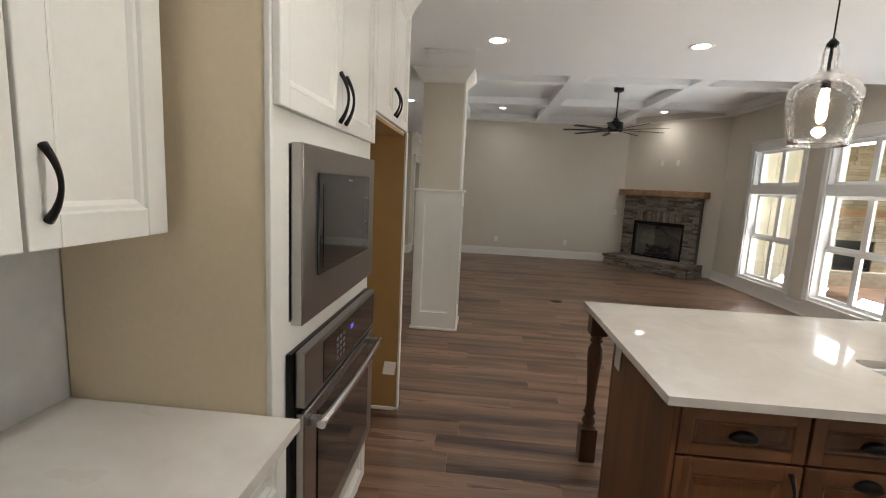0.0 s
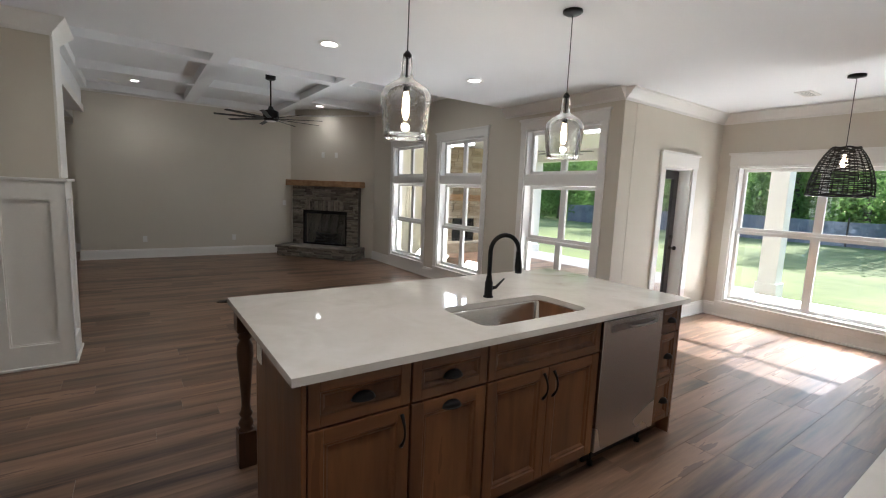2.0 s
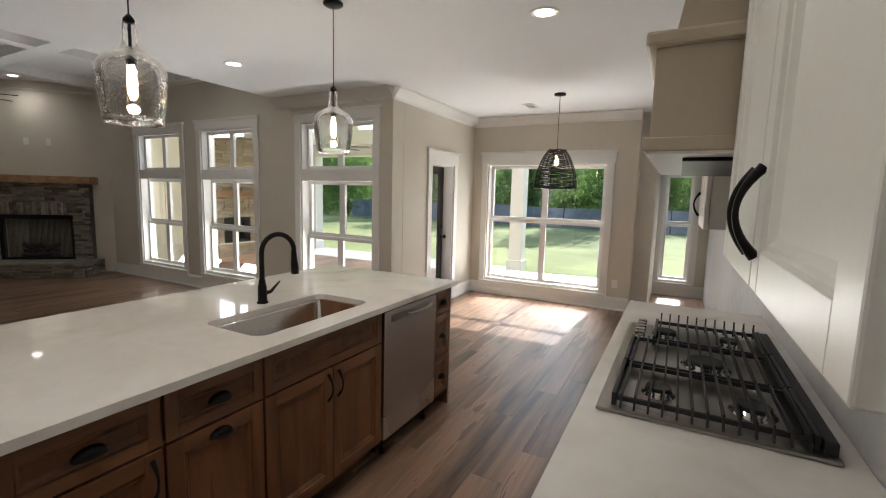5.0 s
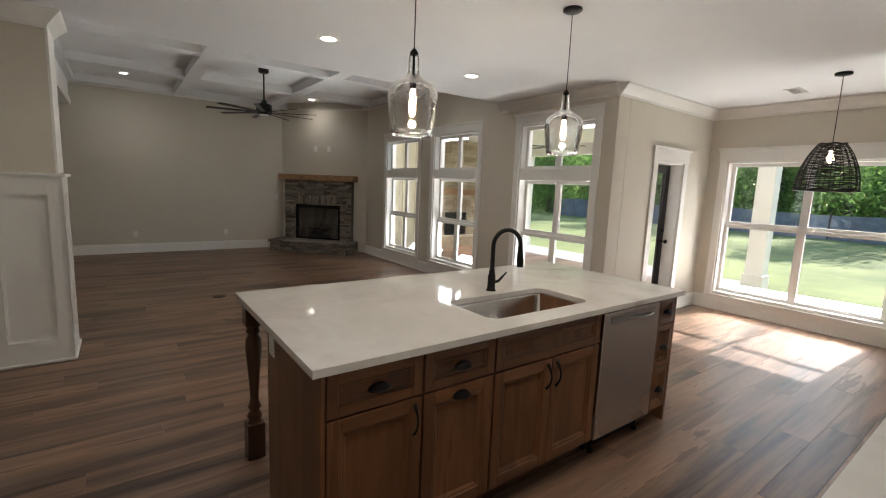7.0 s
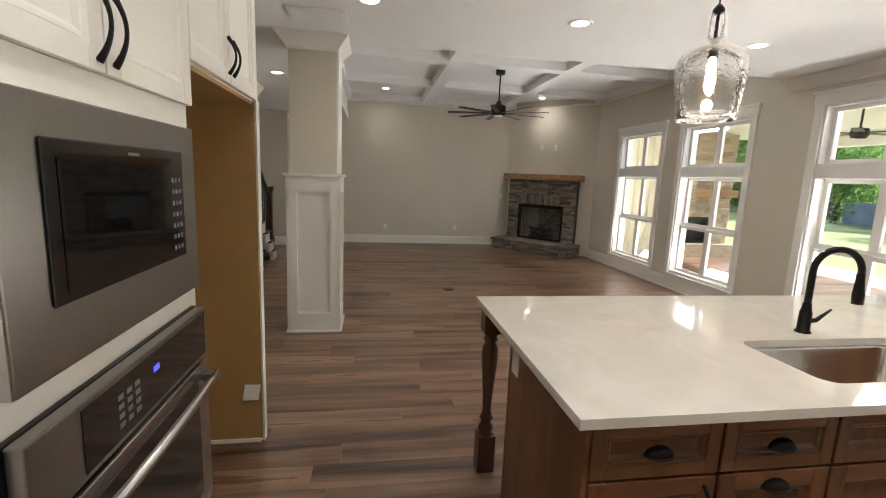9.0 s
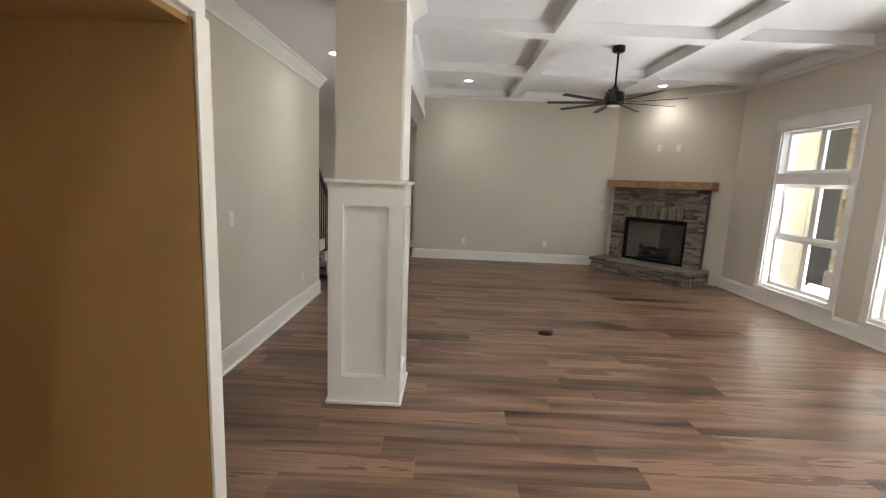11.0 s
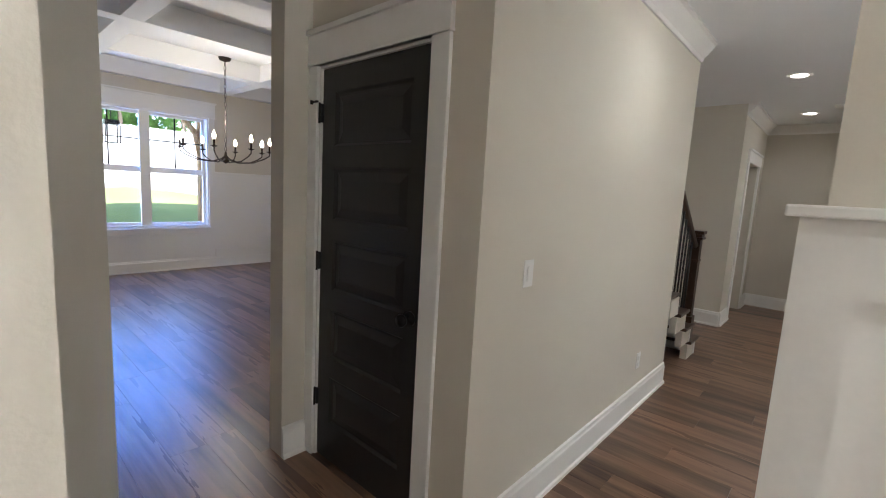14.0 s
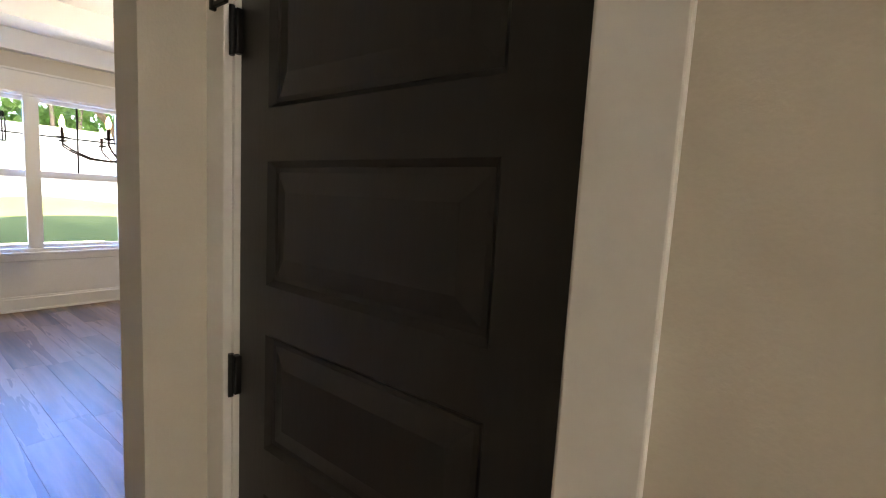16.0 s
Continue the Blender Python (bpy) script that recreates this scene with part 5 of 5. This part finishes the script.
plate("light_switch", pose(0.0, 5.75, 1.155, 0, 0, 90), "white rocker switch on the greige hall wall")
plate("outlet", NORTH(1.95, 11.0) @ pose(0, 0, 0.37), "white outlet low on the living room wall")
plate("outlet", NORTH(3.54, 11.0) @ pose(0, 0, 0.37), "white outlet low on the living room wall")
plate("light_switch", NORTH(4.6, 11.0) @ pose(0, 0, 1.13), "white switch beside the fireplace")
plate("outlet", FP @ pose(-0.30, 0, 2.22), "white outlet above the mantel")
plate("cable_plate", FP @ pose(0.02, 0, 2.22), "white cable plate above the mantel")
plate("outlet", EAST(8.3, 1.36) @ pose(0, 0, 0.36), "white outlet beside the nook window")
plate("outlet", pose(0.0, 7.35, 0.36, 0, 0, 90), "white outlet low on the hall wall")
fo = thing("floor_outlet", pose(2.70, 6.80, 0.001), "round bronze floor outlet cover in the plank floor", "outlet")
part("cover", capped([(0.075, 0.0), (0.072, 0.005)], 24), M_BRONZE, fo)
part("flap", boxes((-0.03, -0.02, 0.0051, 0.03, 0.02, 0.008), bevel=0.002), M_BLACK, fo)


def vent(m, w, h, label):
    v = thing("air_vent", m, label, "vent", "ceiling air vents")
    part("frame", boxes((-w / 2, -h / 2, -0.008, w / 2, -h / 2 + 0.02, -0.0005), (-w / 2, h / 2 - 0.02, -0.008, w / 2, h / 2, -0.0005), (-w / 2, -h / 2 + 0.02, -0.008, -w / 2 + 0.02, h / 2 - 0.02, -0.0005), (w / 2 - 0.02, -h / 2 + 0.02, -0.008, w / 2, h / 2 - 0.02, -0.0005)), M_TRIM, v)
    part("backing", boxes((-w / 2 + 0.02, -h / 2 + 0.02, -0.002, w / 2 - 0.02, h / 2 - 0.02, -0.0006)), M_PRINT, v)
    k = max(3, int((h - 0.04) / 0.02))
    for i in range(k):
        y = -h / 2 + 0.02 + (i + 0.5) * (h - 0.04) / k
        part("slat", boxes((-w / 2 + 0.02, y - 0.004, -0.007, w / 2 - 0.02, y + 0.003, -0.003)), M_TRIM, v)


vent(pose(7.58, 2.44, CEIL), 0.30, 0.14, "white slatted ceiling vent in the nook")
vent(pose(1.52, 10.6, HIGH), 0.30, 0.16, "white slatted ceiling vent in the living room")
vent(pose(5.75, 8.2, HIGH), 0.30, 0.16, "white slatted ceiling vent in the living room")
hp = thing("ceiling_hatch", pose(1.24, 4.72, CEIL), "flat white return-air panel in the kitchen ceiling", "vent")
part("frame", boxes((-0.22, -0.16, -0.012, 0.22, 0.16, -0.0005), bevel=0.003), M_CEIL, hp)
part("panel", boxes((-0.19, -0.13, -0.016, 0.19, 0.13, -0.0121), bevel=0.002), M_CEIL, hp)
sd = thing("smoke_detector", pose(0.78, 10.9, CEIL), "round white smoke detector on the hall ceiling", "detector")
part("case", lathe([(0.001, -0.035), (0.045, -0.033), (0.06, -0.02), (0.065, -0.0005)], 20), M_WHITEP, sd)

# dining wainscot
for p, q, zz in (((-6.8, 3.3), (-6.8, 5.13), 1.58), ((-6.8, 7.06), (-6.8, 9.2), 1.58), ((-6.8, 9.2), (-1.26, 9.2), 1.58)):
    run("chair_rail", p, q, ((-0.001, zz - 0.10), (0.016, zz - 0.10), (0.016, zz - 0.02), (0.035, zz - 0.015), (0.035, zz), (-0.001, zz)), M_TRIM, "white chair rail on the dining wall", "trim")
    run("wainscot_panel", p, q, ((-0.001, 0.16), (0.006, 0.16), (0.006, zz - 0.10), (-0.001, zz - 0.10)), M_TRIM, "white painted wainscot panelling", "trim")
    run("wainscot_rail", p, q, ((0.006, 0.165), (0.016, 0.165), (0.016, 0.30), (0.006, 0.30)), M_TRIM, "white wainscot bottom rail", "trim")
run("wainscot_panel", (-6.8, 5.13), (-6.8, 7.06), ((-0.001, 0.16), (0.006, 0.16), (0.006, 0.57), (-0.001, 0.57)), M_TRIM, "white painted wainscot panelling", "trim")

# ---- outside ----
bm = boxes((-400, -400, -0.6, 400, 400, -0.3))
solid("ground", bm, M_GRASS, "mown green lawn reaching to the woods", "lawn")
solid("porch_floor", boxes((6.295, 3.785, -0.29, 11.4, 10.6, -0.06), bevel=0.01), M_CONC, "pale concrete covered porch slab", "porch")
solid("porch_ceiling", boxes((6.295, 3.79, 2.72, 11.4, 11.0, 3.1), (11.0, 3.6, 2.45, 11.3, 11.0, 2.72), (6.295, 3.79, 2.45, 11.0, 3.95, 2.72)), M_TRIM, "white porch ceiling and beam", "porch")
for y in (3.72, 9.6):
    pc = thing("porch_column", pose(11.15, y, -0.3), "square white porch column", "column", "porch columns")
    part("shaft", boxes((-0.14, -0.14, 0.0, 0.14, 0.14, 2.75), bevel=0.004), M_TRIM, pc)
    part("base", boxes((-0.17, -0.17, 0.0, 0.17, 0.17, 0.45), bevel=0.006), M_TRIM, pc)
sw = thing("house_wing", pose(6.295, 9.75, -0.3), "cream board-and-batten wing of the house", "house")
part("wall", boxes((0.0, 0, 0, 1.35, 0.2, 3.1)), M_SIDING, sw)
for i in range(4):
    part("batten", boxes((0.15 + i * 0.35, -0.02, 0, 0.19 + i * 0.35, -0.0005, 3.1)), M_SIDING, sw)
of = thing("outdoor_fireplace", pose(8.95, 10.0, -0.3), "buff ledge-stone outdoor fireplace on the porch", "fireplace")
part("core", boxes((-0.74, 0.0, 0.0, -0.36, 0.5, 3.0), (0.36, 0.0, 0.0, 0.74, 0.5, 3.0), (-0.36, 0.0, 1.15, 0.36, 0.5, 3.0), (-0.36, 0.3, 0.2, 0.36, 0.5, 1.15)), M_MORTAR, of)
part("hearth", boxes((-0.8, -0.45, 0.0, 0.8, -0.001, 0.55), bevel=0.01), M_STONE_OUT, of)
part("mantel_beam", boxes((-0.72, -0.24, 1.62, 0.72, -0.045, 1.78), bevel=0.006), M_MANTEL, of, "orange cedar beam")
part("firebox", boxes((-0.36, 0.02, 0.55, 0.36, 0.05, 0.62), (-0.36, 0.02, 1.08, 0.36, 0.05, 1.15), (-0.35, 0.2, 0.6, 0.35, 0.21, 1.1)), M_BLACK, of)
vv, ff = [], []


def stone_quads(x0, x1, z0, z1, hlo=0.05, hhi=0.1):
    z = z0
    while z < z1 - 0.01:
        h = min(rng.uniform(hlo, hhi), z1 - z)
        x = x0
        while x < x1 - 0.01:
            w = min(rng.uniform(0.12, 0.4), x1 - x)
            d = -rng.uniform(0.015, 0.045)
            k = len(vv)
            a, b, c, e = x + 0.003, x + w - 0.003, z + 0.003, z + h - 0.003
            vv.extend([(a, 0, c), (b, 0, c), (b, 0, e), (a, 0, e), (a, d, c), (b, d, c), (b, d, e), (a, d, e)])
            ff.extend([(k + 4, k + 5, k + 6, k + 7), (k, k + 1, k + 5, k + 4), (k + 1, k + 2, k + 6, k + 5), (k + 2, k + 3, k + 7, k + 6), (k + 3, k, k + 4, k + 7)])
            x += w
        z += h


stone_quads(-0.74, -0.36, 0.55, 1.15)
stone_quads(0.36, 0.74, 0.55, 1.15)
stone_quads(-0.74, 0.74, 1.15, 3.0)
me = bpy.data.meshes.new("stonework")
me.from_pydata(vv, [], ff)
me.materials.append(M_STONE_OUT)
ob = new("stonework", me)
ob.parent = of
tagged(ob, "buff and tan ledge stones", kind="stuff")
pf = thing("porch_fan", pose(8.6, 6.6, 2.72), "dark ceiling fan under the porch ceiling", "ceiling fan")
part("rod", tube([(0, 0, 0), (0, 0, -0.3)], 0.015, 8), M_BLACK, pf)
part("motor", capped([(0.1, -0.28), (0.12, -0.36), (0.08, -0.42)], 18), M_BLACK, pf)
for k in range(5):
    part("blade", boxes((0.1, -0.06, -0.345, 0.68, 0.06, -0.335), bevel=0.003), M_BLACK, pf, m=pose(0, 0, 0, 0, 0, 72 * k))
# silt fence at the edge of the lawn
fe = thing("silt_fence", pose(30, -20, -0.3), "dark grey fabric fence along the wood's edge", "fence")
bm = bmesh.new()
prev = None
for i in range(41):
    y = i * 1.1
    c = [bm.verts.new((0.12 * math.sin(i * 1.3), y, z)) for z in (0, 1.25 + 0.06 * math.sin(i * 0.7))]
    if prev:
        bm.faces.new((prev[0], c[0], c[1], prev[1]))
    prev = c
bmesh.ops.solidify(bm, geom=list(bm.faces), thickness=0.03)
part("fabric", bm, M_FENCE, fe)
for i in range(15):
    part("post", boxes((-0.06, i * 3.0 - 0.03, 0, 0.0, i * 3.0 + 0.03, 1.4)), M_BARK, fe)

# trees
def tree(name, seed, h, spread, low, label):
    r = np.random.default_rng(seed)
    t = thing(name, pose(0, 0, -0.3), label, "tree", "trees of the wood")
    pts = [(0.25 * math.sin(k * 0.6 + seed), 0.25 * math.cos(k * 0.5 + seed), h * k / 8) for k in range(9)]
    part("trunk", tube(pts, 0.2, 9, [0.24 * (1 - 0.095 * k) + 0.02 for k in range(9)]), M_BARK, t)
    for k in range(7):
        z = h * (0.35 + 0.08 * k)
        a = 2.4 * k + seed
        ln = spread * (0.75 - 0.06 * k)
        part("limb", tube([(0, 0, z), (ln * 0.5 * math.cos(a), ln * 0.5 * math.sin(a), z + ln * 0.25), (ln * math.cos(a), ln * math.sin(a), z + ln * 0.6)], 0.05, 6, [0.08, 0.05, 0.02]), M_BARK, t)
    nc = 70
    cz = low * h + (1 - low) * h * r.random(nc) ** 0.8
    rad = spread * np.sqrt(r.random(nc)) * (1.15 - 0.75 * (cz / h - low) / (1 - low))
    ang = r.random(nc) * 2 * np.pi
    cen = np.stack([rad * np.cos(ang), rad * np.sin(ang), cz], 1)
    per = 75
    p = np.repeat(cen, per, 0) + r.normal(0, 0.42, (nc * per, 3)) * np.array([1.1, 1.1, 0.75])
    n = len(p)
    s = r.uniform(0.06, 0.15, n)[:, None]
    u = r.normal(size=(n, 3))
    u /= np.linalg.norm(u, axis=1)[:, None]
    v = np.cross(u, r.normal(size=(n, 3)))
    v /= np.linalg.norm(v, axis=1)[:, None]
    q = np.stack([p + u * s, p + v * s * 0.6, p - u * s, p - v * s * 0.6], 1).reshape(-1, 3)
    me = bpy.data.meshes.new("crown")
    me.from_pydata(q.tolist(), [], np.arange(4 * n).reshape(-1, 4).tolist())
    me.materials.append(M_LEAF)
    c = new("crown", me)
    c.parent = t
    return t


KINDS = [tree("tree", 3, 13, 3.0, 0.18, "tall leafy tree at the edge of the wood"), tree("tree", 8, 11, 3.4, 0.10, "broad leafy tree at the edge of the wood"), tree("tree", 14, 15, 2.6, 0.30, "slim tall tree with a high crown")]
bush = tree("shrub", 21, 4.5, 2.6, 0.02, "dense leafy shrub under the trees")
rng = random.Random(5)
spots = []
for i in range(30):
    spots.append((33 + rng.uniform(-1.5, 9), -22 + i * 2.0 + rng.uniform(-0.8, 0.8)))
for i in range(16):
    spots.append((7 + i * 2.0 + rng.uniform(-0.8, 0.8), 36 + rng.uniform(-3, 6)))
for i in range(14):
    spots.append((-46 + rng.uniform(-4, 0), -10 + i * 3.0 + rng.uniform(-1, 1)))
for k, t in enumerate(KINDS + [bush]):
    t.matrix_basis = pose(38 + 2 * k, 30 + 3 * k, -0.3)
for k, (x, y) in enumerate(spots):
    s = rng.uniform(0.62, 0.86)
    copy_thing(KINDS[k % 3], pose(x, y, -0.3 if x > 0 else 4.9, 0, 0, rng.uniform(0, 360)) @ Matrix.Scale(s, 4))
    if x > 0 and k % 2 == 0:
        copy_thing(bush, pose(x + rng.uniform(0, 2), y + rng.uniform(-1, 1), -0.3, 0, 0, rng.uniform(0, 360)))
# far woods close the view behind the trees
r = np.random.default_rng(2)
n = 26000
side = r.random(n)
tt = r.random(n)
px = np.where(side < 0.5, 46 + r.random(n) * 4, np.where(side < 0.75, 5 + tt * 50, -52 - r.random(n) * 3))
py = np.where(side < 0.5, -35 + tt * 90, np.where(side < 0.75, 46 + r.random(n) * 4, -30 + tt * 75))
pz = np.where(px < 0, 4.0, 0.0) + r.random(n) ** 1.1 * 11 * (0.85 + 0.15 * np.sin(py * 0.7 + px * 0.5))
p = np.stack([px, py, pz], 1)
u = r.normal(size=(n, 3))
u /= np.linalg.norm(u, axis=1)[:, None]
v = np.cross(u, r.normal(size=(n, 3)))
v /= np.linalg.norm(v, axis=1)[:, None]
q = np.stack([p + u * 0.6, p + v * 0.4, p - u * 0.6, p - v * 0.4], 1).reshape(-1, 3)
me = bpy.data.meshes.new("far_woods")
me.from_pydata(q.tolist(), [], np.arange(4 * n).reshape(-1, 4).tolist())
me.materials.append(M_LEAF)
tagged(new("far_woods", me), "dense green woods beyond the lawn", "woods", kind="stuff")
# front of the house
solid("driveway", prism(((-10.5, -0.45), (-10.5, -0.28), (-20, 0.3), (-46, 5.6), (-46, -0.45)), -30, 45), paint("pale_drive", (0.72, 0.69, 0.63), 0.9, grain=8, bump=0.2, vary=0.1), "pale bright gravel slope before the house", "driveway")
bm = lathe([(5.6, 0.0), (4.6, 0.45), (3.0, 0.98), (1.5, 1.28), (0.02, 1.42)], 40)
solid("grass_mound", bm, M_GRASS, "low green mound beside the driveway", "mound", m=pose(-14.5, 7.6, -0.32))
ln = thing("porch_lantern", pose(-8.1, 5.95, 2.25), "black four-sided lantern hanging in the front porch", "lantern")
part("cap", prism(((-0.05, 0.08), (0.05, 0.08), (0.11, 0.0), (-0.11, 0.0)), -0.10, 0.10), M_BLACK, ln)
part("cage", boxes(*[(sx * 0.10 - 0.008, sy * 0.10 - 0.008, -0.28, sx * 0.10 + 0.008, sy * 0.10 + 0.008, 0.0) for sx in (-1, 1) for sy in (-1, 1)], (-0.11, -0.11, -0.295, 0.11, 0.11, -0.28)), M_BLACK, ln)
part("hanger", tube([(0, 0, 0.08), (0, 0, 0.55)], 0.008, 6), M_BLACK, ln)
solid("front_porch_roof", boxes((-8.9, 3.0, 2.78, -7.02, 9.6, 3.0)), M_TRIM, "white front porch ceiling", "porch")
br = thing("porch_bracket", pose(-8.6, 7.35, 2.15), "brown timber bracket under the porch roof", "bracket")
part("brace", tube([(0, 0.12, -0.25), (0, 0.02, 0.2), (0, -0.35, 0.62)], 0.055, 6), M_MANTEL, br)
part("post", boxes((-0.07, 0.08, -2.43, 0.07, 0.22, 0.63)), M_MANTEL, br)

# ---- floor planks ----
PW, PL = 0.182, 1.22


def plank_mesh():
    bm = bmesh.new()
    a = [bm.verts.new((x, y, -0.012)) for x, y in ((0.0004, 0.0004), (PL - 0.0004, 0.0004), (PL - 0.0004, PW - 0.0004), (0.0004, PW - 0.0004))]
    b = [bm.verts.new((v.co.x, v.co.y, -0.0012)) for v in a]
    c = [bm.verts.new((x, y, 0.0)) for x, y in ((0.0008, 0.0008), (PL - 0.0008, 0.0008), (PL - 0.0008, PW - 0.0008), (0.0008, PW - 0.0008))]
    for p, q in ((a, b), (b, c)):
        for k in range(4):
            bm.faces.new((p[k], p[(k + 1) % 4], q[(k + 1) % 4], q[k]))
    bm.faces.new(c)
    bmesh.ops.recalc_face_normals(bm, faces=bm.faces)
    return mesh_of(bm, "plank", M_FLOOR)


PME = plank_mesh()
rng = random.Random(9)
vv, ff = [], []
count = 0
X0, X1 = -6.85, 9.84
for row in range(68):
    y = 0.10 + row * PW
    x = X0 - rng.uniform(0.05, PL - 0.1)
    while x < X1:
        a, b = max(x, X0), min(x + PL, X1)
        if b - a > 0.05:
            near = (0.9 < (a + b) / 2 < 5.9 and 2.9 < y < 8.2) and count < 300
            if near:
                ob = new("plank", PME)
                ob.parent = subfloor
                ob.location = (a, y, 0)
                ob.scale.x = (b - a) / PL
                count += 1
            else:
                k = len(vv)
                for z, o in ((-0.012, 0.0004), (-0.0012, 0.0004), (0.0, 0.0008)):
                    vv.extend([(a + o, y + o, z), (b - o, y + o, z), (b - o, y + PW - o, z), (a + o, y + PW - o, z)])
                for s in (0, 4):
                    for j in range(4):
                        ff.append((k + s + j, k + s + (j + 1) % 4, k + s + 4 + (j + 1) % 4, k + s + 4 + j))
                ff.append((k + 8, k + 9, k + 10, k + 11))
        x += PL
me = bpy.data.meshes.new("planks")
me.from_pydata(vv, [], ff)
me.materials.append(M_FLOOR)
ob = new("planks", me)
ob.parent = subfloor
tagged(ob, "brown wood-look floor boards", kind="stuff")
